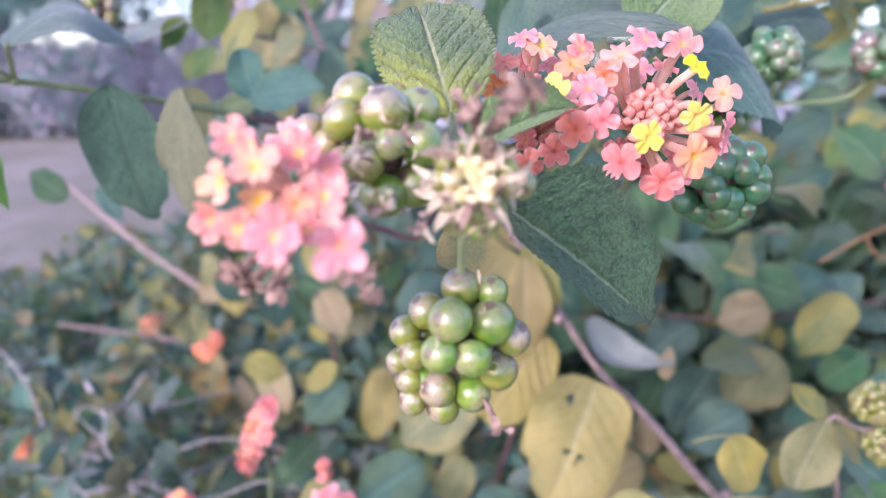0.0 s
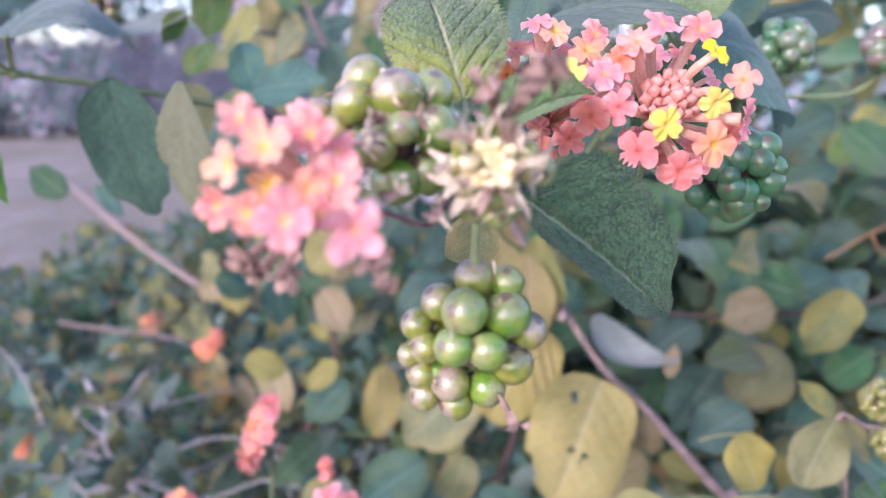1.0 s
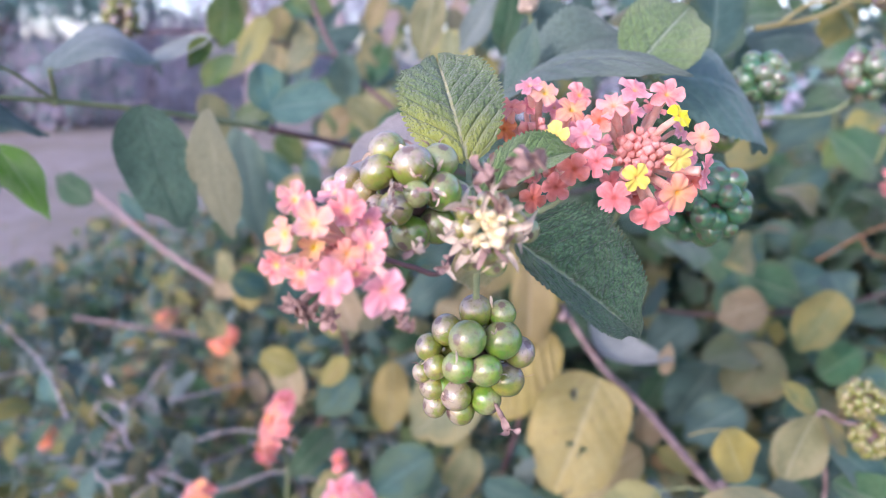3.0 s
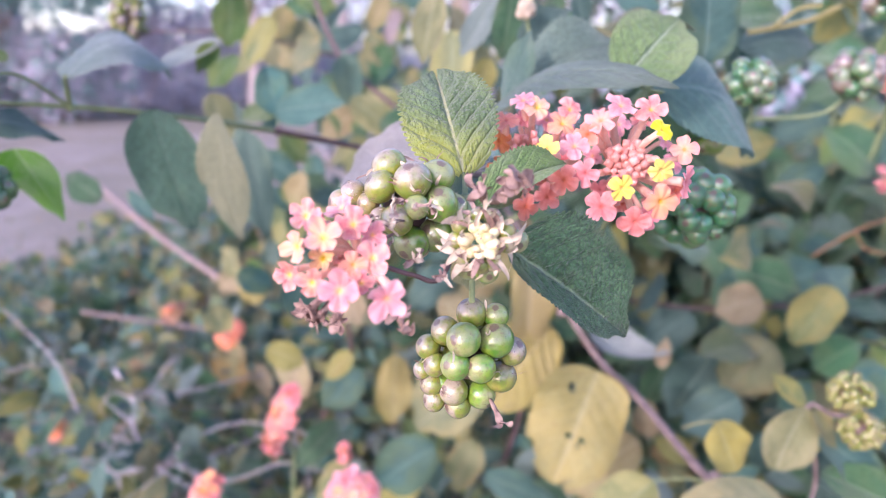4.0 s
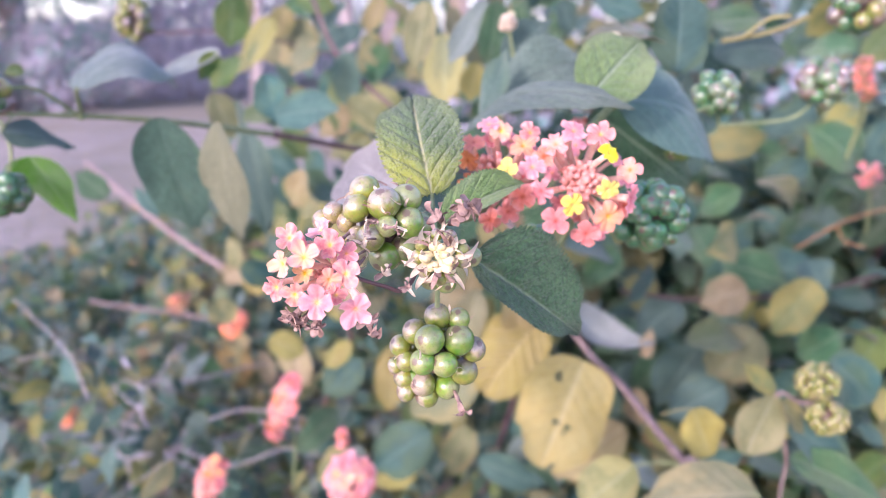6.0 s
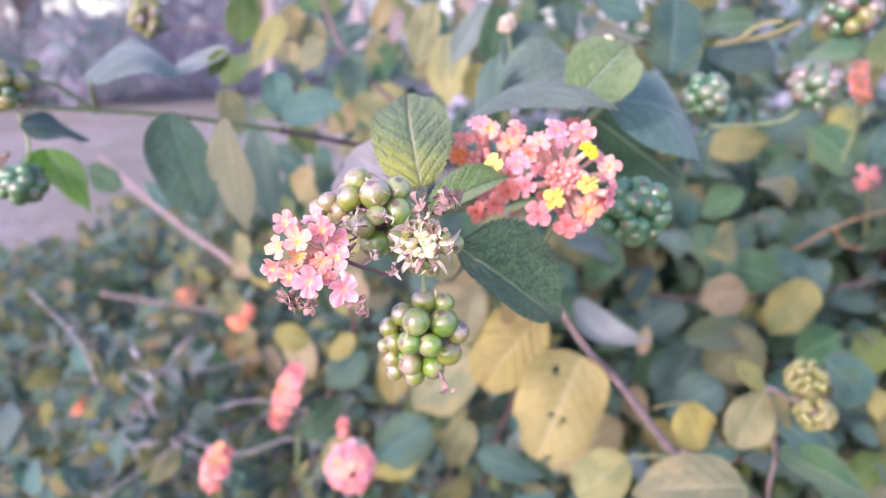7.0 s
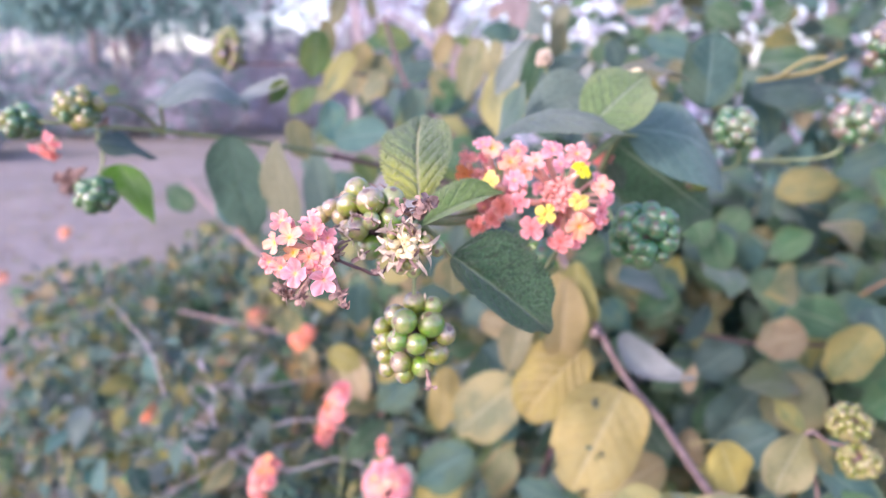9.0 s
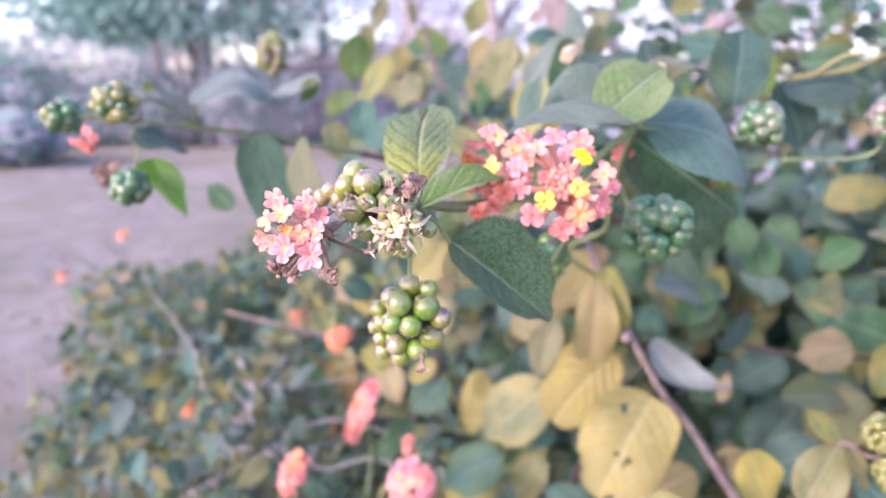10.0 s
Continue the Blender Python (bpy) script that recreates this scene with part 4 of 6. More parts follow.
leaf(branch, (-0.0040, 0.1700, 0.8824), (-0.0278, 0.2150, 0.8863), (-0.3, -1, 0.5), LEAF_DUSTY, 0.75, False, "pale dusty mauve-grey leaf", fold=8, blunt=0.6)
leaf(branch, (0.0067, 0.1600, 0.8685), (0.0060, 0.1650, 0.8530), FRONT, LEAF_OLIVE, 0.8, fold=10, blunt=0.6)

# hanging berry cluster
CLUSTER_LOW = [
    (0.0048, 0.1055, 0.8700, 0.0029),
    (0.0099, 0.1055, 0.8694, 0.0025),
    (-0.0007, 0.1055, 0.8661, 0.0027),
    (0.0031, 0.0998, 0.8665, 0.0030),
    (0.0098, 0.1031, 0.8650, 0.0034),
    (0.0133, 0.1055, 0.8615, 0.0028),
    (-0.0043, 0.1055, 0.8625, 0.0024),
    (-0.0029, 0.1035, 0.8593, 0.0022),
    (0.0014, 0.0990, 0.8612, 0.0027),
    (0.0066, 0.0991, 0.8605, 0.0025),
    (0.0111, 0.1055, 0.8556, 0.0028),
    (-0.0056, 0.1055, 0.8572, 0.0018),
    (-0.0037, 0.1055, 0.8540, 0.0023),
    (0.0010, 0.1046, 0.8527, 0.0028),
    (0.0069, 0.1055, 0.8514, 0.0026),
    (-0.0032, 0.1055, 0.8502, 0.0021),
    (0.0019, 0.1055, 0.8490, 0.0024),
    (0.0059, 0.1081, 0.8659, 0.0027),
    (0.0103, 0.1102, 0.8578, 0.0030),
    (0.0029, 0.1124, 0.8568, 0.0032),
    (-0.0014, 0.1097, 0.8603, 0.0028),
    (0.0051, 0.1098, 0.8509, 0.0028),
    (-0.0014, 0.1067, 0.8537, 0.0025),
]
berry_cluster(branch, (0.0043, 0.1055, 0.8596), 0.0070, CLUSTER_LOW, lambda i, g: BERRY_BLUSH_SHEEN if i in (2, 6, 7, 11, 12, 13, 15, 16) or g.random() < 0.45 else BERRY, scraps=48, label="hanging cluster of glossy green berries", seed=3)
stem(branch, [node_at, (0.0050, 0.1045, 0.8813), (0.0049, 0.1045, 0.8772), (0.0048, 0.1045, 0.8726), (0.0048, 0.1055, 0.8685)], 0.0006, 0.0006, STEM_GREEN, hairs=140, name="stalk")

# upper berry cluster
CLUSTER_TOP = [
    (-0.0110, 0.1080, 0.8987, 0.0032),
    (-0.0061, 0.1031, 0.8966, 0.0034),
    (-0.0013, 0.1080, 0.8968, 0.0030),
    (-0.0124, 0.1040, 0.8953, 0.0030),
    (-0.0184, 0.1080, 0.8934, 0.0025),
    (-0.0152, 0.1056, 0.8916, 0.0022),
    (-0.0008, 0.1046, 0.8917, 0.0032),
    (-0.0053, 0.1004, 0.8920, 0.0023),
    (-0.0091, 0.1004, 0.8894, 0.0028),
    (-0.0066, 0.1037, 0.8839, 0.0029),
    (-0.0019, 0.1064, 0.8850, 0.0030),
    (0.0019, 0.1080, 0.8903, 0.0025),
    (-0.0211, 0.1080, 0.8915, 0.0022),
    (-0.0123, 0.1019, 0.8893, 0.0022),
    (0.0037, 0.1080, 0.8873, 0.0021),
    (-0.0044, 0.1140, 0.8926, 0.0031),
    (-0.0107, 0.1152, 0.8914, 0.0031),
]
berry_cluster(branch, (-0.0080, 0.1080, 0.8898), 0.0078, CLUSTER_TOP, lambda i, g: BERRY_RIPE_PINK if i in (4, 5, 12, 13) else BERRY_BLUSH_SHEEN if i in (0, 1, 3) or g.random() < 0.25 else BERRY, scraps=58, label="upper cluster of glossy green berries with dry calyx scraps", seed=4)
stem(branch, [node_at, (-0.0034, 0.1130, 0.8876)], 0.0008, 0.0008, STEM_GREEN, name="stalk")

# spent head, pale, with pointed dry bracts
def spent_head(parent, centre, axis, size, seed):
    rng = random.Random(seed)
    c, axis = Vector(centre), Vector(axis).normalized()
    x = axis.orthogonal().normalized()
    y = axis.cross(x)
    verts, faces, slots = [], [], []
    for i in range(22):
        rr = math.sqrt((i + 0.3) / 22)
        a = i * 2.39996
        d = (x * math.cos(a) + y * math.sin(a)) * rr * 0.9 + axis * (1.05 - 0.75 * rr * rr)
        d += Vector((rng.gauss(0, 0.14), rng.gauss(0, 0.14), rng.gauss(0, 0.14)))
        at = c + d * size * rng.uniform(0.46, 0.66)
        m = facing(at, d, 0, size * rng.uniform(0.13, 0.25)) @ Matrix.Diagonal((1, rng.uniform(0.7, 1.0), 1, 1))
        bv, bf = ball_data(10, 8, 1.12, -0.22)
        o = len(verts)
        verts += [m @ Vector(q) for q in bv]
        faces += [tuple(k + o for k in g) for g in bf]
        slots += [0] * len(bf)
        tv, tf = ball_data(6, 5)
        o = len(verts)
        verts += [m @ (Vector((0, 0, 1.12)) + Vector(q) * 0.24) for q in tv]
        faces += [tuple(k + o for k in g) for g in tf]
        slots += [1] * len(tf)
    body = part("spent_flower_head", make_mesh("spent_flower_head", verts, faces, [FRUITLET, DRY], slots), parent, None, "spent head of pale yellowish fruitlets with dry bracts")
    for i in range(38):
        a = i * 2.39996 + rng.uniform(-0.3, 0.3)
        t = rng.uniform(0.75, 1.75)
        d = axis * math.cos(t) + (x * math.cos(a) + y * math.sin(a)) * math.sin(t)
        part("bract", scrap_mesh(rng, size * rng.uniform(0.5, 1.15), size * rng.uniform(0.10, 0.22), BRACT if i % 4 else DRY, 1.0, "bract"), body, basis(c + d * size * 0.62, d, axis))
    for i in range(9):
        a = i * 0.7 + rng.uniform(-0.2, 0.2)
        d = axis * 0.25 + x * math.cos(a) + y * math.sin(a)
        part("fruitlet", berry_mesh(BERRY_GOLD if i % 3 == 1 else BERRY_BLUSH_SHEEN, True), body, facing(c + d.normalized() * size * 0.8 - axis * size * 0.15, d, 0, size * rng.uniform(0.22, 0.32)))
    return body


spent_head(branch, (0.0061, 0.0905, 0.8885), (-0.05, -0.95, 0.12), 0.0056, 8)
for bx in ((0.0124, 0.0940, 0.8872), (0.0071, 0.0920, 0.8822), (0.0039, 0.0930, 0.8826)):
    part("berry", berry_mesh(BERRY), branch, facing(bx, (0.2, -1, -0.2), 0, 0.0021))
stem(branch, [node_at, (0.0061, 0.0960, 0.8871)], 0.0008, 0.0008, STEM_GREEN, name="stalk")

# pink head that leans out to the side, nearest of all
PINK_ROOT = (-0.0150, 0.0920, 0.8850)
PINK = [
    ((-0.0221, 0.0840, 0.8942), 0.00255, "blush"), ((-0.0187, 0.0800, 0.8917), 0.00270, "cream"), ((-0.0148, 0.0850, 0.8925), 0.00285, "lilac"),
    ((-0.0174, 0.0900, 0.8942), 0.00260, "blush"), ((-0.0237, 0.0830, 0.8893), 0.00240, "cream"), ((-0.0252, 0.0830, 0.8846), 0.00245, "lilac"),
    ((-0.0207, 0.0790, 0.8846), 0.00240, "blush"), ((-0.0157, 0.0745, 0.8848), 0.00295, "lilac"), ((-0.0113, 0.0810, 0.8880), 0.00270, "blush"),
    ((-0.0084, 0.0722, 0.8843), 0.00290, "pink"), ((-0.0118, 0.0860, 0.8905), 0.00230, "pink"),
    ((-0.0200, 0.0850, 0.8868), 0.00215, "cream"), ((-0.0143, 0.0800, 0.8872), 0.00210, "peach"), ((-0.0130, 0.0790, 0.8846), 0.00210, "lilac"), ((-0.0205, 0.0870, 0.8920), 0.00230, "lilac"),
]
flower_head(branch, PINK_ROOT, (-0.0170, 0.0860, 0.8860), [(p, r * 1.08, k) for p, r, k in PINK], 6, 0.0020, 0.0007, 0.34, True, "pink and cream flower head beginning to fade", 2, 0.22, 0.85)
stem(branch, [node_at, (-0.0005, 0.0940, 0.8811), (-0.0061, 0.0920, 0.8818), PINK_ROOT], 0.00042, 0.0004, STEM_PURPLE, name="stalk")


def withered(parent, places, seed, label="withered brown-pink floret", broad=0.0011):
    rng = random.Random(seed)
    for a, b, n in places:
        a, b = Vector(a), Vector(b)
        v, f = tube_data([a, a.lerp(b, 0.5) + Vector((0, 0, rng.uniform(-1, 1))) * 0.0006, b], 0.32 * broad, 0.55 * broad, 6, 5, 0.2, seed)
        body = part("withered_floret", make_mesh("withered_floret", v, f, [DRY]), parent, None, label)
        for i in range(n):
            d = (b - a).normalized() + Vector((rng.gauss(0, 0.8), rng.gauss(0, 0.8), rng.gauss(0, 0.8)))
            part("petal", scrap_mesh(rng, rng.uniform(0.0017, 0.0030) * max(1.0, broad / 0.0014), broad, BRACT if broad < 0.0010 and rng.random() < 0.5 else DRY, 2.8, "petal"), body, basis(b, d, (0, -1, 0.3)))


withered(branch, [(PINK_ROOT, (-0.0232, 0.0850, 0.8775), 16), (PINK_ROOT, (-0.0212, 0.0845, 0.8765), 16), (PINK_ROOT, (-0.0180, 0.0835, 0.8768), 10), (PINK_ROOT, (-0.0222, 0.0840, 0.8785), 12), (PINK_ROOT, (-0.0074, 0.0800, 0.8790), 8), ((-0.0074, 0.0800, 0.8790), (-0.0062, 0.0800, 0.8760), 4)], 31, broad=0.0013)
withered(branch, [((0.0078, 0.0950, 0.8938), (0.0107, 0.0860, 0.8982), 10), ((0.0078, 0.0950, 0.8938), (0.0117, 0.0850, 0.8994), 14), ((0.0067, 0.0950, 0.8938), (0.0057, 0.0880, 0.8972), 6)], 32, broad=0.0017)
withered(branch, [((-0.0095, 0.0940, 0.8872), (-0.0108, 0.0910, 0.8859), 7), ((-0.0119, 0.0960, 0.8902), (-0.0132, 0.0930, 0.8893), 6), ((-0.0010, 0.0900, 0.8833), (-0.0004, 0.0885, 0.8825), 5), ((-0.0077, 0.1000, 0.8932), (-0.0087, 0.0970, 0.8936), 6), ((-0.0105, 0.0940, 0.8880), (-0.0122, 0.0900, 0.8872), 8), ((-0.0110, 0.0950, 0.8862), (-0.0125, 0.0905, 0.8846), 7), ((-0.0040, 0.0930, 0.8860), (-0.0050, 0.0895, 0.8850), 6)], 33, broad=0.0008)
withered(branch, [((-0.0092, 0.0990, 0.8876), (-0.0134, 0.0940, 0.8861), 8), ((-0.0076, 0.0980, 0.8900), (-0.0096, 0.0920, 0.8905), 7), ((-0.0131, 0.1020, 0.8903), (-0.0146, 0.0980, 0.8899), 6), ((-0.0017, 0.0940, 0.8925), (-0.0026, 0.0910, 0.8942), 5)], 35, broad=0.0007)
withered(branch, [((0.0085, 0.1030, 0.8520), (0.0104, 0.0975, 0.8500), 3)], 34)

# large pink and yellow head, and the second one beside it
HEAD_ROOT = (0.0428, 0.1520, 0.8899)
HEAD = [
    ((0.0339, 0.1330, 0.9045), 0.0036, "peach"), ((0.0386, 0.1345, 0.9076), 0.0037, "pink"), ((0.0453, 0.1345, 0.9066), 0.0036, "pink"),
    ((0.0468, 0.1295, 0.9026), 0.0030, "yellow"), ((0.0525, 0.1320, 0.8980), 0.0032, "peach"), ((0.0462, 0.1265, 0.8941), 0.0030, "yellow"),
    ((0.0526, 0.1290, 0.8911), 0.0036, "coral"), ((0.0469, 0.1275, 0.8870), 0.0041, "peach"), ((0.0419, 0.1290, 0.8821), 0.0038, "coral"),
    ((0.0337, 0.1270, 0.8862), 0.0037, "coral"), ((0.0375, 0.1245, 0.8907), 0.0030, "yellow"), ((0.0300, 0.1285, 0.8934), 0.0033, "coral"),
    ((0.0310, 0.1330, 0.9013), 0.0032, "coral"), ((0.0461, 0.1340, 0.8820), 0.0030, "coral"), ((0.0524, 0.1350, 0.8881), 0.0030, "coral"),
]
flower_head(branch, HEAD_ROOT, (0.0409, 0.1335, 0.8952), HEAD + dome_florets((0.0448, 0.1475, 0.8929), (0.02, -0.95, 0.2), 0.0100, 0.0028, ["coral", "pink", "coral"], 17, 3, 1.7)[7:], 28, 0.0054, 0.00115, 0.55, True, "round flower head of coral, pink and yellow florets", 5)
HEAD_TWO_ROOT = (0.0226, 0.1600, 0.8877)
HEAD_TWO = [
    ((0.0177, 0.1440, 0.9083), 0.0032, "pink"), ((0.0209, 0.1425, 0.9067), 0.0032, "cream"), ((0.0137, 0.1425, 0.9038), 0.0032, "orange"),
    ((0.0285, 0.1420, 0.9062), 0.0032, "pink"), ((0.0265, 0.1395, 0.9032), 0.0035, "peach"), ((0.0281, 0.1320, 0.8989), 0.0034, "pink"),
    ((0.0216, 0.1290, 0.8987), 0.0032, "yellow"), ((0.0255, 0.1285, 0.8919), 0.0034, "coral"), ((0.0221, 0.1300, 0.8878), 0.0032, "coral"),
    ((0.0178, 0.1320, 0.8851), 0.0030, "coral"), ((0.0123, 0.1440, 0.8987), 0.0030, "orange"), ((0.0126, 0.1460, 0.8919), 0.0032, "orange"),
]
flower_head(branch, HEAD_TWO_ROOT, (0.0189, 0.1385, 0.8974), HEAD_TWO + dome_florets((0.0207, 0.1485, 0.8957), (0.0, -0.95, 0.2), 0.0085, 0.0028, ["coral", "pink"], 15, 4, 1.6)[6:], 16, 0.0050, 0.0011, 0.42, True, "coral and pink flower head with one yellow floret", 6)
stem(branch, [(0.0370, 0.1650, 0.8630), (0.0432, 0.1600, 0.8767), HEAD_ROOT], 0.0008, 0.0008, STEM_GREEN, name="stalk")
stem(branch, [node_at, (0.0131, 0.1400, 0.8866), HEAD_TWO_ROOT], 0.0008, 0.0008, STEM_GREEN, name="stalk")

# ---- the twig behind it, upper right: arching leaves, clusters ----
upper = thing("lantana_twig", (0.0746, 0.2300, 0.8761), "lantana twig with arching grey-green leaves and dark berries", "shrub branch", "twigs of the thicket")
UP_NODE = (0.0628, 0.2050, 0.9073)
stem(upper, [(0.36, 0.95, 0.55), (0.0537, 0.4800, 0.7780), (0.0563, 0.3400, 0.8449), (0.0589, 0.2500, 0.8844), UP_NODE], 0.0015, 0.0011, STEM_GREEN, [UP_NODE])
leaf(upper, (0.0135, 0.2050, 0.9009), (0.0613, 0.1670, 0.9095), (0.05, -0.52, 0.85), LEAF_PALE, 0.36, True, "arching pale blue-grey leaf with a toothed edge", fold=-6, arch=0.15, quilt=0.014)
leaf(upper, (0.0270, 0.2250, 0.9102), (0.0569, 0.2260, 0.9239), (-0.1, -0.75, 0.65), LEAF_PALE, 0.85, False, "pale grey-green leaf", fold=8, arch=0.10, blunt=0.55)
leaf(upper, (0.0183, 0.2080, 0.9032), (0.0279, 0.2160, 0.9256), (-0.75, -0.7, 0.2), LEAF_PALE, 0.50, False, "pale leaf seen from its underside", fold=4, arch=0.03)
leaf(upper, (0.0507, 0.1860, 0.9107), (0.0707, 0.2030, 0.9288), (-0.05, -0.9, 0.45), LEAF_SAGE, 0.80, True, "fresh green leaf with clear side veins", fold=10, arch=0.04, blunt=0.6, quilt=0.016, stalk=UP_NODE)
leaf(upper, (0.0661, 0.2130, 0.9085), (0.1092, 0.2400, 0.8809), (0.22, -0.62, 0.76), LEAF_STEEL, 0.74, True, "drooping blue-green leaf", fold=-8, arch=0.22, stalk=UP_NODE)
leaf(upper, (0.0628, 0.2400, 0.9022), (0.1113, 0.2700, 0.8682), (0.1, -0.95, -0.1), LEAF_DEEP, 0.62, False, "dark green leaf in the shade", fold=6, arch=0.02, blunt=0.6)
leaf(upper, (0.0598, 0.2620, 0.9284), (0.0981, 0.2680, 0.9288), (0.05, -0.35, 0.95), LEAF_OLIVE, 0.62, False, "leaf seen nearly edge on", fold=-14, arch=0.12)
leaf(upper, (0.1096, 0.2900, 0.9141), (0.1120, 0.2960, 0.9495), (0.1, -0.9, 0.4), LEAF_BLUE, 0.86, False, "round blue-green leaf with a pale midrib", fold=12, blunt=0.5)
leaf(upper, (0.1403, 0.3300, 0.9204), (0.1794, 0.3350, 0.9222), (0.1, -0.7, 0.7), LEAF_BLUE, 0.72, False, fold=-10, arch=0.14)
leaf(upper, (0.1551, 0.3450, 0.8925), (0.1404, 0.3400, 0.9276), (0.2, -0.9, 0.3), LEAF_BLUE, 0.6, False, fold=10)
leaf(upper, (0.0309, 0.3000, 0.9205), (0.0532, 0.3000, 0.9397), (-0.2, -0.8, 0.5), LEAF_BLUE, 0.7, False, fold=8)
leaf(upper, (0.0609, 0.2150, 0.8950), (0.0667, 0.2120, 0.8857), FRONT, LEAF_DEEP, 0.6, False, fold=8)
round_cluster(upper, (0.0706, 0.1780, 0.8753), 0.0122, 0.0025, [BERRY_TEAL_SHADED], 1.0, True, "dark blue-green berry cluster", 51)
round_cluster(upper, (0.0361, 0.1850, 0.8620), 0.0075, 0.0026, [BERRY_TEAL_SHADED, BERRY], 1.3, True, "dark berry cluster behind the flower head", 52)
round_cluster(upper, (0.1154, 0.2520, 0.9072), 0.0108, 0.0026, [BERRY_SKY_CAPPED, BERRY_SKY_CAPPED, BERRY_TEAL_SHADED], 0.9, False, "green berry cluster", 53)
round_cluster(upper, (0.1025, 0.2550, 0.8872), 0.0090, 0.0027, [BERRY_TEAL_SHADED, BERRY_TEAL_SHADED, BERRY], 0.9, False, "dark green berry cluster", 54)
round_cluster(upper, (0.1828, 0.3020, 0.9084), 0.0135, 0.0031, [BERRY_RIPE, BERRY_SKY_CAPPED, BERRY_TEAL_SHADED, BERRY_SKY_CAPPED], 0.85, False, "ripening purplish berry cluster", 55)
round_cluster(upper, (0.1949, 0.3000, 0.9426), 0.0150, 0.0034, [BERRY_GOLD, BERRY_TEAL_SHADED, BERRY_RIPE], 0.9, False, "berry cluster turning brown", 56)
stem(upper, [(0.0603, 0.2450, 0.8801), (0.0659, 0.2150, 0.8686), (0.0712, 0.1850, 0.8734)], 0.0007, 0.0006, STEM_GREEN, name="stalk")
stem(upper, [UP_NODE, (0.1024, 0.2400, 0.9018), (0.1157, 0.2520, 0.9043)], 0.0007, 0.0006, STEM_GREEN, name="stalk")
stem(upper, [(0.1047, 0.2620, 0.8878), (0.1199, 0.2620, 0.8909), (0.1169, 0.2560, 0.9040)], 0.0007, 0.0006, STEM_GREEN, name="stalk")
stem(upper, [(0.1351, 0.3000, 0.8890), (0.1733, 0.3100, 0.8909), (0.1848, 0.3050, 0.9040)], 0.0009, 0.0007, STEM_GREEN, name="stalk")
stem(upper, [(0.1410, 0.3250, 0.9278), (0.1652, 0.3220, 0.9322), (0.1788, 0.3150, 0.9391)], 0.0014, 0.0011, LEAF_FADED, name="stalk")
stem(upper, [(0.1504, 0.3220, 0.9295), (0.1608, 0.3180, 0.9379), (0.1693, 0.3140, 0.9390)], 0.0010, 0.0008, LEAF_FADED, name="stalk")
round_cluster(upper, (0.0326, 0.2920, 0.9373), 0.0048, 0.0016, [FRUITLET, BRACT], 1.1, False, "small brown dried head", 58)
stem(upper, [(0.0373, 0.3000, 0.9137), (0.0344, 0.2960, 0.9273), (0.0327, 0.2920, 0.9363)], 0.0009, 0.0006, STEM_GREEN, name="stalk")
round_cluster(upper, (0.0720, 0.2550, 0.9286), 0.0038, 0.0018, [FRUITLET], 0.8, False, "tiny pale bud head", 59)

# ---- the twig on the open side: arched leaves, three clusters ----
side = thing("lantana_twig", (-0.0513, 0.3850, 0.8658), "slender lantana twig with hanging leaves and berry clusters", "shrub branch", "twigs of the thicket")
SIDE_NODE = (-0.1612, 0.2740, 0.8989)
stem(side, [(0.45, 1.0, 0.5), (0.22, 0.72, 0.77), (0.0875, 0.5400, 0.8122), (0.0031, 0.4400, 0.8447), (-0.0513, 0.3850, 0.8662), (-0.0911, 0.3420, 0.8812)], 0.0019, 0.0016, STEM_PURPLE, [(-0.0911, 0.3420, 0.8812)])
stem(side, [(-0.0911, 0.3420, 0.8812), (-0.1310, 0.3050, 0.8925), SIDE_NODE, (-0.1823, 0.2500, 0.9026), (-0.2020, 0.2360, 0.9052)], 0.0015, 0.0007, STEM_GREEN, [SIDE_NODE])
leaf(side, (-0.1548, 0.2620, 0.9113), (-0.1320, 0.3150, 0.9122), (-0.05, -0.66, 0.75), LEAF_MIST, 0.66, False, "arched pale green leaf", fold=-10, arch=0.26, stalk=SIDE_NODE)
leaf(side, (-0.1140, 0.3300, 0.9264), (-0.1421, 0.3100, 0.9136), (0.1, -0.65, 0.75), LEAF_UNDER, 0.40, False, "narrow leaf folded upwards", fold=28, arch=-0.10)
leaf(side, (-0.1144, 0.3280, 0.9253), (-0.1233, 0.3220, 0.9118), (0.3, -0.9, 0.3), LEAF_FRESH, 0.6, False)
leaf(side, (-0.1289, 0.2800, 0.8974), (-0.1190, 0.2870, 0.8426), (-0.30, -0.94, 0.10), LEAF_TEAL, 0.74, True, "hanging deep teal leaf with a toothed edge", fold=6, arch=0.05, blunt=0.6)
leaf(side, (-0.0969, 0.268, 0.8963), (-0.095, 0.274, 0.8398), (-0.45, -0.80, 0.40), LEAF_HAZE, 0.46, False, "hanging faded leaf turning olive yellow", fold=4, arch=0.03, blunt=0.7)
leaf(side, (-0.1313, 0.42, 0.8737), (-0.1233, 0.42, 0.8003), (0.3, -0.85, 0.35), LEAF_PALE, 0.34, False, "narrow hanging grey-green leaf", fold=10, arch=0.10)
leaf(side, (-0.2253, 0.45, 0.8297), (-0.2094, 0.45, 0.8075), (-0.2, -0.85, 0.4), LEAF_STEEL, 0.42, False, fold=8)
leaf(side, (-0.0917, 0.3450, 0.8915), (-0.0546, 0.3350, 0.8959), (0, -0.9, 0.4), LEAF_STEEL, 0.62, False, fold=12, blunt=0.6)
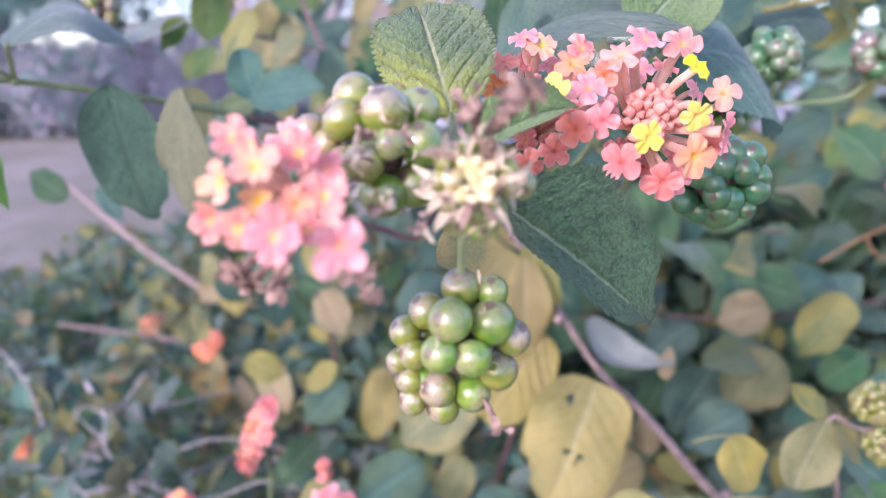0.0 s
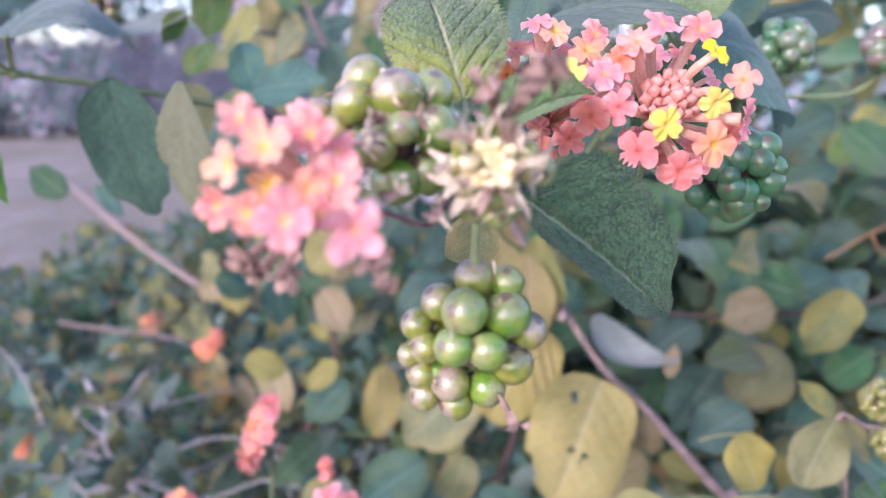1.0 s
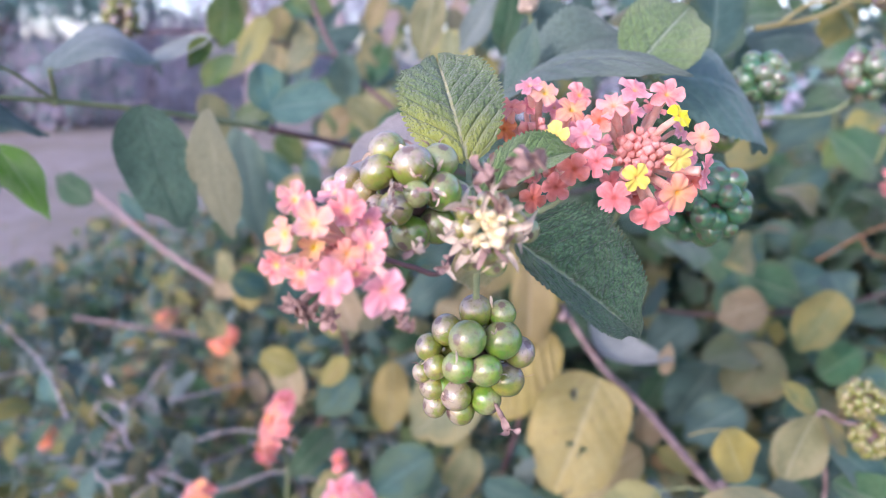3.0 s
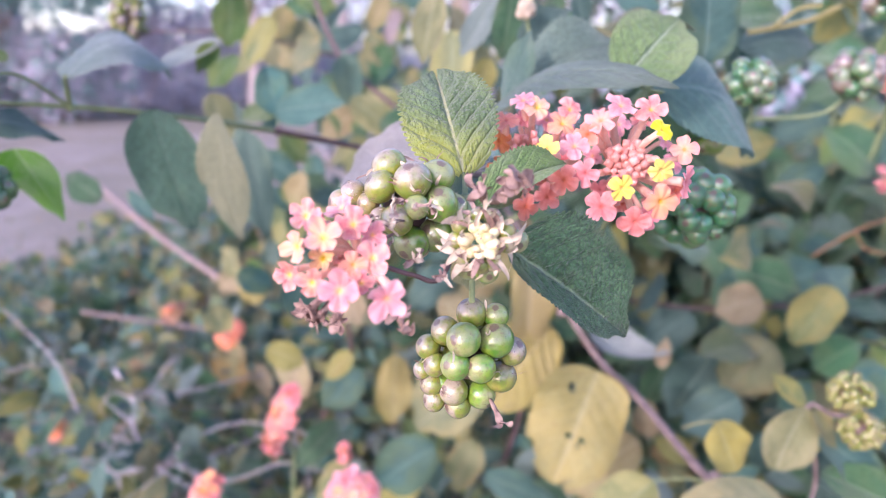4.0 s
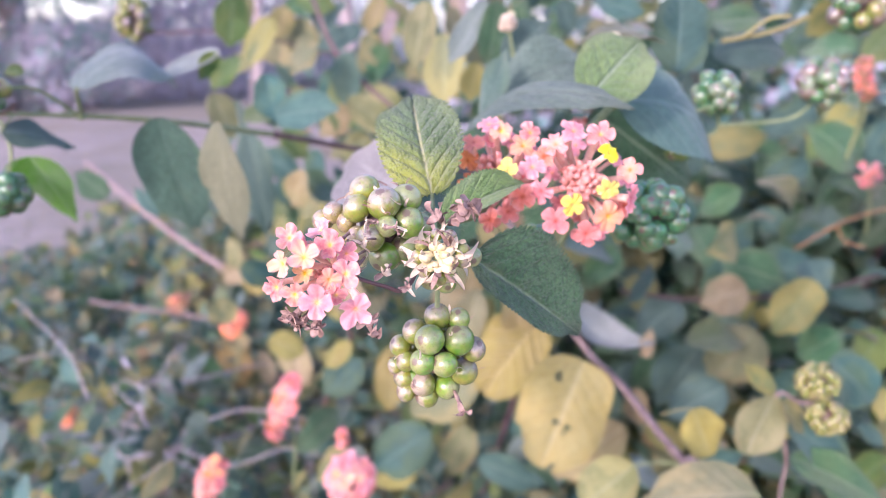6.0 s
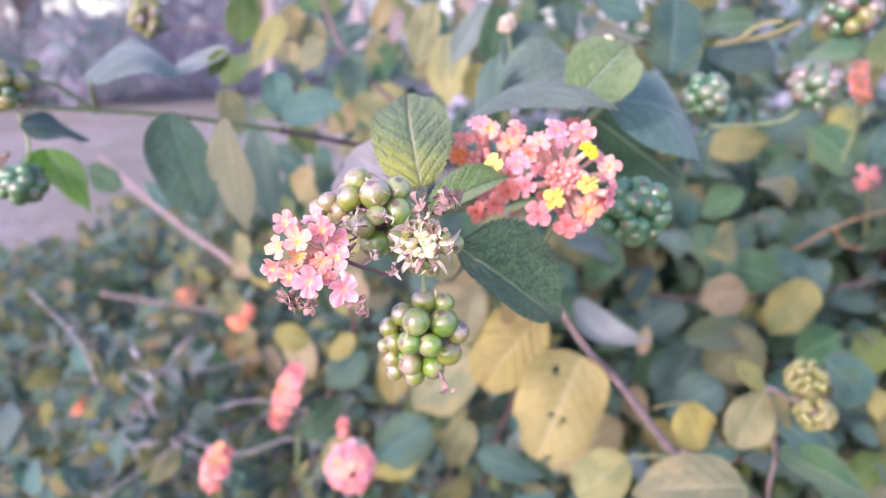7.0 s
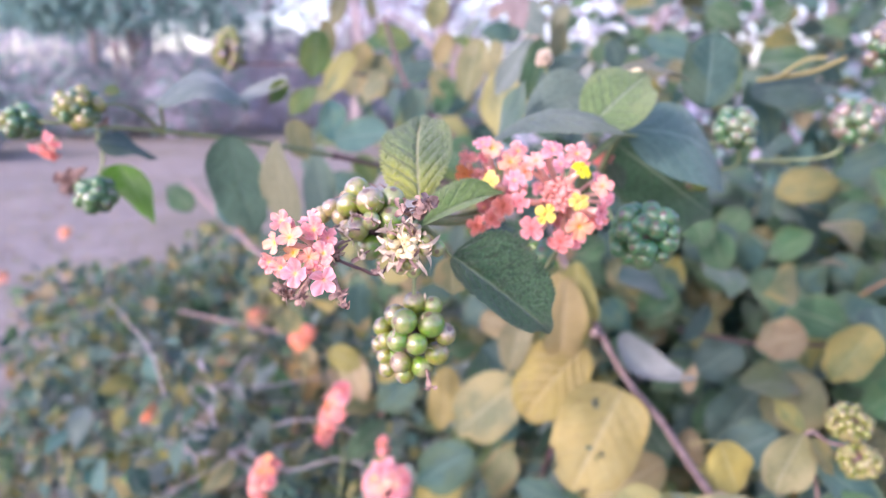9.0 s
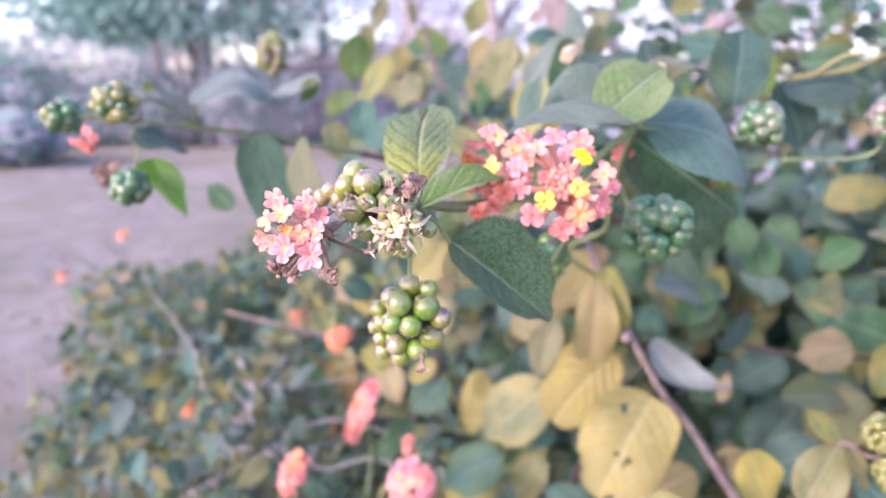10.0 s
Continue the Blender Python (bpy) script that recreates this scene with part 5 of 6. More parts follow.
leaf(side, (-0.0906, 0.3450, 0.8894), (-0.0972, 0.3500, 0.9143), (0, -0.9, 0.4), LEAF_STEEL, 0.75, False, fold=10, blunt=0.5, stalk=(-0.0911, 0.3420, 0.8812))
leaf(side, (-0.1765, 0.2400, 0.8962), (-0.1596, 0.2620, 0.8849), (0.0, -0.62, 0.78), LEAF_BLUE, 0.62, False, "blue-green leaf", fold=-8, arch=0.12, stalk=(-0.1779, 0.2560, 0.9022))
leaf(side, (-0.1784, 0.2580, 0.8834), (-0.1707, 0.2750, 0.8496), (-0.2, -0.95, 0.15), LEAF_YOUNG, 0.78, False, "bright green leaf hanging in the light", fold=8, blunt=0.95, stem_end=0.22, twist=0.0)
leaf(side, (-0.1764, 0.2620, 0.9204), (-0.1829, 0.2580, 0.9183), FRONT, LEAF_FRESH, 0.8, False)
leaf(side, (-0.2611, 0.48, 0.8174), (-0.2847, 0.48, 0.8362), (-0.1, -0.9, 0.35), LEAF_DEEP, 0.74, False, "small rounded dark green leaf", fold=8, blunt=0.6)
round_cluster(side, (-0.1776, 0.2320, 0.9122), 0.0112, 0.0028, [BERRY_SKY_CAPPED, BERRY_SKY_CAPPED, BERRY_GOLD], 0.95, False, "glossy green berry cluster", 61)
round_cluster(side, (-0.2132, 0.2380, 0.9049), 0.0105, 0.0027, [BERRY_SKY_CAPPED, BERRY_GOLD, BERRY_TEAL_SHADED], 0.9, False, "green berry cluster with a brownish tinge", 62)
round_cluster(side, (-0.1813, 0.2420, 0.8699), 0.0106, 0.0028, [BERRY_SKY_CAPPED, BERRY_TEAL_SHADED, BERRY_SKY_CAPPED], 0.9, False, "hanging green berry cluster", 63)
stem(side, [SIDE_NODE, (-0.1668, 0.2500, 0.9127), (-0.1758, 0.2340, 0.9114)], 0.0008, 0.0006, STEM_GREEN, name="stalk")
stem(side, [(-0.1826, 0.2500, 0.8998), (-0.1761, 0.2430, 0.8877), (-0.1803, 0.2420, 0.8734)], 0.0008, 0.0006, STEM_GREEN, name="stalk")
flower_head(side, (-0.2007, 0.2430, 0.8960), (-0.2036, 0.2360, 0.8916), [((-0.1990, 0.2360, 0.8978), 0.0030, "coral"), ((-0.2040, 0.2320, 0.8927), 0.0030, "coral"), ((-0.1968, 0.2300, 0.8908), 0.0032, "coral"), ((-0.1943, 0.2350, 0.8946), 0.0030, "coral"), ((-0.1965, 0.2350, 0.8890), 0.0034, "coral")], 3, 0.002, 0.0008, 0.5, False, "last coral florets", 64)
withered(side, [((-0.1856, 0.2430, 0.8831), (-0.1968, 0.2430, 0.8756), 16), ((-0.1856, 0.2430, 0.8831), (-0.1978, 0.2420, 0.8770), 14), ((-0.1856, 0.2430, 0.8831), (-0.1985, 0.2440, 0.8748), 14), ((-0.1794, 0.2460, 0.9028), (-0.1705, 0.2400, 0.9060), 7)], 65, broad=0.0015)
withered(side, [((-0.1856, 0.2430, 0.8831), (-0.1968 + dx, 0.2430, 0.8756 + dz), 9) for dx, dz in ((0, 0), (-0.003, 0.002), (0.003, 0.001), (-0.001, -0.004), (0.002, 0.004))], 66, "withered dark mauve floret", 0.0026)

# ---- the lower twig: pink stem, large yellowing leaves ----
lower = thing("lantana_twig", (0.1381, 0.3120, 0.7008), "pinkish lantana twig with large yellowing leaves", "shrub branch", "twigs of the thicket")
stem(lower, [(0.36, 0.50, 0.0), (0.27, 0.36, 0.40), (0.1812, 0.2620, 0.6759), (0.1603, 0.2780, 0.6907), (0.1398, 0.3140, 0.6934), (0.1168, 0.3750, 0.7093), (0.0956, 0.4150, 0.7233), (0.0534, 0.4700, 0.7860), (0.0374, 0.5200, 0.8105)], 0.0029, 0.0022, STEM_PINK, [(0.1443, 0.3140, 0.6935), (0.0754, 0.4300, 0.7469)])
leaf(lower, (0.0933, 0.3900, 0.7211), (0.0607, 0.3500, 0.6651), (0.05, -0.78, 0.62), LEAF_GOLD, 0.82, True, "large yellow leaf with holes and brown spots", fold=9, arch=0.05, blunt=0.42, stem_end=0.36, wave=0.14, ragged=0.03, quilt=0.008, holes=((0.22, -0.42, 0.034), (0.25, -0.36, 0.022), (0.60, -0.08, 0.024), (0.60, 0.20, 0.028), (0.65, 0.16, 0.016), (0.97, 0.5, 0.06), (0.82, -0.95, 0.08)))
leaf(lower, (0.0700, 0.4350, 0.7330), (0.0265, 0.4150, 0.6830), (-0.25, -0.8, 0.5), LEAF_AMBER, 0.82, True, "crumpled golden yellow leaf", fold=18, arch=0.08, blunt=0.45, wave=0.16, ragged=0.05, quilt=0.05)
leaf(lower, (0.0913, 0.4200, 0.7486), (0.1436, 0.4050, 0.7251), (0.32, -0.62, 0.72), LEAF_UNDER, 0.62, False, "curled leaf showing its white underside", fold=34, arch=-0.36, blunt=0.7, wave=0.03, curl=0.05)
leaf(lower, (0.1398, 0.4080, 0.7144), (0.1441, 0.4150, 0.7348), (-0.3, -0.9, 0.3), LEAF_YELLOW, 0.5, False)
leaf(lower, (0.1364, 0.3000, 0.7356), (0.1474, 0.2980, 0.7084), (0.1, -0.85, 0.5), LEAF_GOLD, 0.86, False, "small round yellow leaf", fold=5, blunt=0.5, twist=8.0, stalk=(0.1227, 0.3100, 0.7265), stalk_mat=LEAF_YELLOW)
leaf(lower, (0.1745, 0.2900, 0.7492), (0.1639, 0.2920, 0.7145), (0, -0.9, 0.42), LEAF_LIME, 0.76, False, "faded olive leaf with a pale midrib", fold=10, blunt=0.5)
leaf(lower, (0.1754, 0.2920, 0.7491), (0.1610, 0.3000, 0.7629), (0, -0.8, 0.6), LEAF_OLIVE, 0.55, False, fold=8)
leaf(lower, (0.1775, 0.2880, 0.7480), (0.1895, 0.2840, 0.7297), (0.2, -0.8, 0.6), LEAF_OLIVE, 0.5, False, fold=12)
leaf(lower, (0.1133, 0.3220, 0.6857), (0.0833, 0.3180, 0.6601), (0, -0.75, 0.66), LEAF_LIME, 0.90, False, "pale grey-green leaf turning yellow", fold=6, blunt=0.45, stalk=(0.1407, 0.3160, 0.6899))
leaf(lower, (0.1295, 0.412, 0.6579), (0.0772, 0.4, 0.6245), (0.1, -0.75, 0.66), LEAF_YELLOW, 0.62, False, fold=6, blunt=0.6)
leaf(lower, (0.1587, 0.2620, 0.7093), (0.1038, 0.2720, 0.6967), (0, -0.62, 0.78), LEAF_FADED, 0.66, True, "pale green leaf with raised side veins and a pale edge", fold=6, arch=0.05, stalk=(0.1604, 0.2600, 0.6993))
leaf(lower, (0.1849, 0.2860, 0.7150), (0.2274, 0.2620, 0.7030), (0.25, -0.75, 0.6), LEAF_DEEP, 0.46, False, "green leaf with a yellow edge", fold=22, arch=0.05)
leaf(lower, (0.1833, 0.2920, 0.7325), (0.2240, 0.2880, 0.7027), (0.25, -0.80, 0.5), LEAF_BLUE, 0.52, False, "drooping blue-green leaf beside the berries", fold=8, arch=0.05)
leaf(lower, (0.1935, 0.3100, 0.7057), (0.2338, 0.3000, 0.6926), (0.05, -0.75, 0.65), LEAF_BLUE, 0.7, False, fold=6)
BERRY_NODE = (0.1764, 0.2910, 0.7486)
stem(lower, [(0.27, 0.36, 0.42), (0.1941, 0.3000, 0.6534), (0.1895, 0.2980, 0.7064), BERRY_NODE, (0.1869, 0.2880, 0.7464), (0.1930, 0.2860, 0.7468)], 0.0011, 0.0008, STEM_PINK, [BERRY_NODE], name="stalk")
round_cluster(lower, (0.1932, 0.2870, 0.7591), 0.0112, 0.0018, [BERRY_GOLD], 0.9, False, "yellow-green berry cluster", 71)
round_cluster(lower, (0.2002, 0.2850, 0.7393), 0.0112, 0.0018, [BERRY_GOLD], 0.85, False, "lower yellow-green berry cluster", 72)
leaf(lower, (0.0593, 0.4500, 0.7949), (0.0657, 0.4300, 0.7364), (0.2, -0.9, 0.3), LEAF_YELLOW, 0.5, False, "yellow leaf hanging beside the stem", fold=14, blunt=0.5)
leaf(lower, (0.0451, 0.4600, 0.7871), (0.0237, 0.4500, 0.7591), (-0.1, -0.9, 0.4), LEAF_YELLOW, 0.7, False, fold=8, blunt=0.5)
leaf(lower, (0.0288, 0.4700, 0.7604), (-0.0002, 0.4600, 0.7330), (-0.1, -0.8, 0.5), LEAF_YELLOW, 0.6, False, fold=8)
leaf(lower, (0.0324, 0.4650, 0.7390), (0.0155, 0.4500, 0.7005), (-0.3, -0.8, 0.4), LEAF_FADED, 0.5, False, fold=10)
leaf(lower, (0.0591, 0.5000, 0.7968), (0.0397, 0.5000, 0.7814), (0, -0.9, 0.4), LEAF_OCHRE, 0.8, False, fold=8)
leaf(lower, (-0.0698, 0.4800, 0.7979), (-0.0934, 0.4700, 0.7652), (0, -0.9, 0.4), LEAF_YELLOW, 0.8, False, fold=6, blunt=0.5)

# ---- single large leaves of the thicket, each a part of it ----
def wall_leaf(base, tip, mat, normal=(0, -0.8, 0.6), width=0.78, **shape):
    return leaf(shrub, base, tip, normal, mat, width, False, **{"fold": 8, "blunt": 0.62, **shape})


wall_leaf((0.2536, 0.5200, 0.7256), (0.2135, 0.5150, 0.7124), LEAF_YELLOW, width=0.92)
wall_leaf((0.2764, 0.4600, 0.7539), (0.2512, 0.4550, 0.7104), LEAF_OLIVE, width=0.72)
wall_leaf((0.2744, 0.5400, 0.6783), (0.2340, 0.5300, 0.6325), LEAF_OLIVE, width=0.9)
wall_leaf((0.2311, 0.5600, 0.6528), (0.1960, 0.5500, 0.5999), LEAF_BLUE)
wall_leaf((0.2357, 0.5000, 0.6439), (0.1872, 0.4900, 0.6201), LEAF_BLUE)
wall_leaf((0.2254, 0.6000, 0.6822), (0.1814, 0.5900, 0.6511), LEAF_BLUE)
wall_leaf((0.2749, 0.4200, 0.7084), (0.3157, 0.4200, 0.6725), LEAF_BLUE)
wall_leaf((0.4240, 0.6000, 0.6520), (0.3929, 0.5800, 0.6135), LEAF_FRESH)
wall_leaf((0.3206, 0.5500, 0.6460), (0.3571, 0.5500, 0.6737), LEAF_DEEP)
wall_leaf((-0.0620, 0.6000, 0.6321), (-0.0648, 0.5800, 0.5738), LEAF_YELLOW, width=0.55)
wall_leaf((-0.4776, 0.6000, 0.4277), (-0.4494, 0.6200, 0.4573), LEAF_YOUNG, width=0.9)
wall_leaf((-0.0845, 0.5600, 0.6420), (-0.1194, 0.5500, 0.6090), LEAF_BLUE, width=0.8)
wall_leaf((0.0200, 0.4500, 0.6950), (-0.0300, 0.4450, 0.6470), LEAF_FADED, width=0.80, twist=5.0, label="large grey-green leaf fading to yellow")
wall_leaf((-0.0525, 0.5600, 0.6559), (-0.0560, 0.5500, 0.5930), LEAF_GOLD, width=0.55, twist=6.0)
wall_leaf((-0.0143, 0.4500, 0.6309), (-0.0615, 0.4400, 0.6016), LEAF_BLUE, width=0.8)
wall_leaf((-0.0874, 0.4500, 0.6510), (-0.1211, 0.4400, 0.6168), LEAF_DEEP, width=0.5)
wall_leaf((-0.0766, 0.4300, 0.6284), (-0.1023, 0.4200, 0.6052), LEAF_OLIVE, width=0.6)
wall_leaf((0.0149, 0.4600, 0.6300), (0.0010, 0.4500, 0.5896), LEAF_OLIVE, width=0.7)
wall_leaf((0.0234, 0.4400, 0.6119), (0.0714, 0.4300, 0.5935), LEAF_BLUE, width=0.5)
wall_leaf((-0.2702, 0.8000, 0.5436), (-0.3023, 0.8000, 0.5599), LEAF_YELLOW)
wall_leaf((-0.3059, 0.8200, 0.5511), (-0.2831, 0.8000, 0.4858), LEAF_OCHRE, width=0.7)
wall_leaf((-0.2559, 0.8000, 0.5355), (-0.2352, 0.7800, 0.4964), LEAF_YELLOW, width=0.55)
wall_leaf((-0.1742, 0.6200, 0.6389), (-0.1470, 0.6000, 0.5914), LEAF_YELLOW, width=0.6)
wall_leaf((-0.0080, 0.3700, 0.9512), (-0.0160, 0.3600, 0.9155), LEAF_LIME, width=0.5)
wall_leaf((0.0249, 0.3400, 0.9491), (0.0045, 0.3400, 0.9187), LEAF_MIST, width=0.45)
wall_leaf((0.0300, 0.3300, 0.9485), (0.0247, 0.3300, 0.9160), LEAF_DEEP, width=0.5)
wall_leaf((-0.0000, 0.4500, 0.9344), (-0.0003, 0.4400, 0.8869), LEAF_FADED, width=0.6)
wall_leaf((0.0211, 0.4000, 0.9171), (0.0160, 0.4000, 0.8936), LEAF_YELLOW, width=0.7)
wall_leaf((-0.0973, 0.5000, 0.9302), (-0.1200, 0.5000, 0.9081), LEAF_FADED, width=0.8)
wall_leaf((-0.0807, 0.5500, 0.9057), (-0.0876, 0.5200, 0.8588), LEAF_FRESH, width=0.6)
wall_leaf((-0.0764, 0.6000, 0.9420), (-0.1172, 0.6000, 0.9235), LEAF_BLUE, width=0.6)
wall_leaf((-0.0520, 0.5500, 0.9276), (-0.0624, 0.5500, 0.8964), LEAF_DEEP, width=0.6)
wall_leaf((-0.1550, 0.6000, 0.9524), (-0.1729, 0.5800, 0.9102), LEAF_FADED, width=0.6)
wall_leaf((-0.1573, 0.5000, 0.9208), (-0.1721, 0.4800, 0.8974), LEAF_FRESH, width=0.6)
wall_leaf((-0.1203, 0.4600, 0.8864), (-0.1422, 0.4500, 0.8778), LEAF_FRESH, width=0.8)
wall_leaf((0.0709, 0.4000, 0.9520), (0.0784, 0.4000, 0.9328), LEAF_BLUE, width=0.7)
wall_leaf((0.1348, 0.3600, 0.9431), (0.1310, 0.3600, 0.9168), LEAF_FRESH, width=0.7)
wall_leaf((0.0947, 0.4200, 0.9528), (0.1263, 0.4200, 0.9458), LEAF_BLUE, width=0.7)
wall_leaf((0.1651, 0.4200, 0.9387), (0.1994, 0.4200, 0.9416), LEAF_DEEP, width=0.7)
stem(shrub, [(-0.1231, 0.6000, 0.9842), (-0.0909, 0.5600, 0.9190), (-0.0418, 0.5200, 0.8783), (0.0026, 0.5000, 0.8386)], 0.0019, 0.0018, STEM_PURPLE)
stem(shrub, [(0.1647, 0.6000, 0.6941), (0.2341, 0.5800, 0.6927), (0.3174, 0.5600, 0.7054), (0.3823, 0.5500, 0.7273)], 0.0018, 0.0014, STEM_DARK)
stem(shrub, [(0.0281, 0.5000, 0.5373), (0.0521, 0.5000, 0.6170), (0.0631, 0.5000, 0.6705)], 0.0026, 0.002, STEM_PURPLE)
stem(shrub, [(-0.1317, 0.6000, 0.5702), (-0.0920, 0.5500, 0.6637), (-0.0994, 0.5200, 0.7358)], 0.0022, 0.0018, STEM_PURPLE)
stem(low, [(-0.7222, 1.3000, 0.7117), (-0.5739, 1.1300, 0.6847), (-0.4644, 1.0500, 0.6351), (-0.3646, 1.0000, 0.5879), (-0.3372, 0.9800, 0.5759)], 0.0042, 0.0052, STEM_ROSE, [(-0.4644, 1.0500, 0.6351)])
stem(low, [(-0.6476, 1.1000, 0.4956), (-0.4775, 1.0000, 0.5156), (-0.3163, 0.9000, 0.5382)], 0.0026, 0.0022, STEM_ROSE)
stem(low, [(-0.3506, 0.6300, 0.6090), (-0.3195, 0.6000, 0.5852), (-0.3242, 0.6000, 0.5591), (-0.3051, 0.5800, 0.5318), (-0.3075, 0.5600, 0.4792)], 0.0020, 0.0015, TWIG_GREY)
stem(low, [(-0.3317, 0.6100, 0.5929), (-0.3132, 0.6400, 0.5786), (-0.3083, 0.6800, 0.5385), (-0.2521, 0.7500, 0.5043)], 0.0010, 0.0006, TWIG_GREY)
stem(low, [(-0.3509, 0.6000, 0.5512), (-0.3259, 0.5900, 0.5486), (-0.3126, 0.5850, 0.5352), (-0.2499, 0.5500, 0.5227)], 0.0010, 0.0006, TWIG_GREY)
stem(low, [(-0.3471, 0.5800, 0.5318), (-0.3258, 0.5700, 0.5054), (-0.3041, 0.5600, 0.4383)], 0.0008, 0.0006, TWIG_GREY)

for i in range(22):
    a = Vector((-0.3132, 0.5850, 0.5484)) + Vector((GEN.normal() * 0.03, GEN.normal() * 0.03, GEN.normal() * 0.035))
    e = a + Vector((GEN.normal() * 0.06, GEN.normal() * 0.05, GEN.normal() * 0.05 - 0.02))
    stem(low, [a, a.lerp(e, 0.4) + Vector((GEN.normal() * 0.008, 0, GEN.normal() * 0.008)), a.lerp(e, 0.75) + Vector((GEN.normal() * 0.008, 0, GEN.normal() * 0.008)), e], 0.0009, 0.0004, TWIG_GREY, name="dry_twig")

# looser, yellowing leaves at the open end of the thicket
OPEN_FROM, OPEN_TO = Vector((-0.1968, 0.6000, 0.9806)), Vector((-0.0436, 0.6000, 0.6833))
for i in range(110):
    q = Vector((GEN.uniform(OPEN_FROM.x, OPEN_TO.x), 0.48 + 0.34 * GEN.random(), GEN.uniform(OPEN_TO.z, OPEN_FROM.z)))
    d = Vector((GEN.normal() * 0.8, GEN.normal() * 0.3, -0.9 + GEN.normal() * 0.5)).normalized()
    wall_leaf(q, q + d * GEN.uniform(0.026, 0.046), (LEAF_LIME, LEAF_FRESH, LEAF_YELLOW, LEAF_BLUE, LEAF_PALE, LEAF_BLUE, LEAF_DEEP, LEAF_FADED)[i % 8], (GEN.normal() * 0.4 - 0.2, -0.8, 0.5), 0.55 + 0.3 * GEN.random())

PALE_FROM, PALE_TO = Vector((-0.2746, 0.6600, 0.7613)), Vector((-0.0981, 0.6600, 0.6343))
for i in range(34):
    q = Vector((GEN.uniform(PALE_FROM.x, PALE_TO.x), 0.70 + 0.20 * GEN.random(), GEN.uniform(PALE_TO.z, PALE_FROM.z)))
    d = Vector((GEN.normal() * 0.7, GEN.normal() * 0.3, -0.9 + GEN.normal() * 0.5)).normalized()
    wall_leaf(q, q + d * GEN.uniform(0.030, 0.050), (LEAF_LIME, LEAF_FADED, LEAF_YELLOW, LEAF_FRESH, LEAF_GOLD)[i % 5], (GEN.normal() * 0.4 - 0.3, -0.8, 0.5), 0.6 + 0.3 * GEN.random())

HIGH = random.Random(9)
for i in range(30):
    q = Vector((HIGH.uniform(-0.199, 0.053), HIGH.uniform(0.55, 0.85), HIGH.uniform(0.909, 1.029)))
    d = Vector((HIGH.gauss(0, 0.7), HIGH.gauss(0, 0.3), -0.8 + HIGH.gauss(0, 0.5))).normalized()
    wall_leaf(q, q + d * HIGH.uniform(0.026, 0.044), (LEAF_FADED, LEAF_MAUVE, LEAF_OLIVE, LEAF_MIST, LEAF_LIME)[i % 5], (HIGH.gauss(0, 0.4) - 0.2, -0.8, 0.5), HIGH.uniform(0.5, 0.8))

# the three hundred nearest loose leaves of the thicket, on a few shared meshes
SHARED = []
for k, mat in enumerate((LEAF_BLUE, LEAF_BLUE, LEAF_BLUE, LEAF_BLUE, LEAF_DEEP, LEAF_DEEP, LEAF_DEEP, LEAF_OLIVE, LEAF_OLIVE, LEAF_YELLOW, LEAF_FRESH)):
    v, f, uv = leaf_grid(width=0.62 + 0.12 * (k % 3), arch=0.03 + 0.05 * (k % 4), fold=5 + 5 * (k % 3), tip=0.6 + 0.2 * (k % 3), n=14, m=3, teeth=13, saw=0.07, quilt=0.006, seed=200 + k, twist=-30 + 12 * (k % 6), ragged=0.02 + 0.012 * (k % 4), wave=0.09, curl=-0.12 + 0.05 * (k % 4))
    SHARED.append(make_mesh("leaf", v, f, [mat], uvs=uv))
for i in range(230):
    y = 0.50 + 0.45 * GEN.random()
    x = -0.05 + GEN.random() * (0.75 * y + 0.12)
    z = 0.25 + GEN.random() ** 0.7 * (0.62 + 0.12 * uneven(x, y) + 0.25 * min(max(x - 0.15, 0), 0.5))
    d = Vector((GEN.normal(), GEN.normal() * 0.5 - 0.25, GEN.normal() * 0.6 - 0.55))
    part("leaf", SHARED[int(GEN.integers(len(SHARED) if z < 0.68 else 9))], shrub, basis((x, y, z), d, Vector((GEN.normal() * 0.4, -0.75 + GEN.normal() * 0.3, 0.6 + GEN.normal() * 0.3)), GEN.uniform(0.035, 0.062)))


# ---- flower heads among the leaves below ----
def on_ground(p):
    return (p[0], p[1], 0.0)


def low_flower(at, axis, R, radius, colours, n, seed, label, foot, tall=1.0, middle="orange"):
    t = thing("lantana_flower", at, label, "flower", "flower heads among the leaves")
    at, axis = Vector(at), Vector(axis).normalized()
    root = at - axis * R * 0.55
    fl = dome_florets(root, axis, R, radius, colours, n, seed)
    fl += [(root + (axis + axis.orthogonal().normalized() * 0.22 * k).normalized() * R * 0.98, radius * 0.75, middle) for k in (-1, 0, 1)]
    if tall != 1.0:
        lean = 0.50 if tall > 1.72 else 0.0
        fl = [(root + Vector(((p - root).x * 0.75 + lean * (p - root).z, (p - root).y * 0.7, (p - root).z * tall)), r, c) for p, r, c in fl]
    flower_head(t, root, root + axis * R * 0.9, fl, 10, R * 0.35, R * 0.09, 0.35, False, "", seed)
    stem(t, [Vector(foot), root.lerp(Vector(foot), 0.4) + Vector((0.004, 0, 0)), root], 0.0011, 0.0009, STEM_GREEN, name="stalk")


low_flower((-0.1245, 0.4060, 0.6738), (-0.75, -0.55, 0.3), 0.0165, 0.0050, ["peach", "coral", "pink", "coral"], 46, 81, "tall coral and yellow flower head", (-0.1232, 0.4300, 0.5878), 1.75)
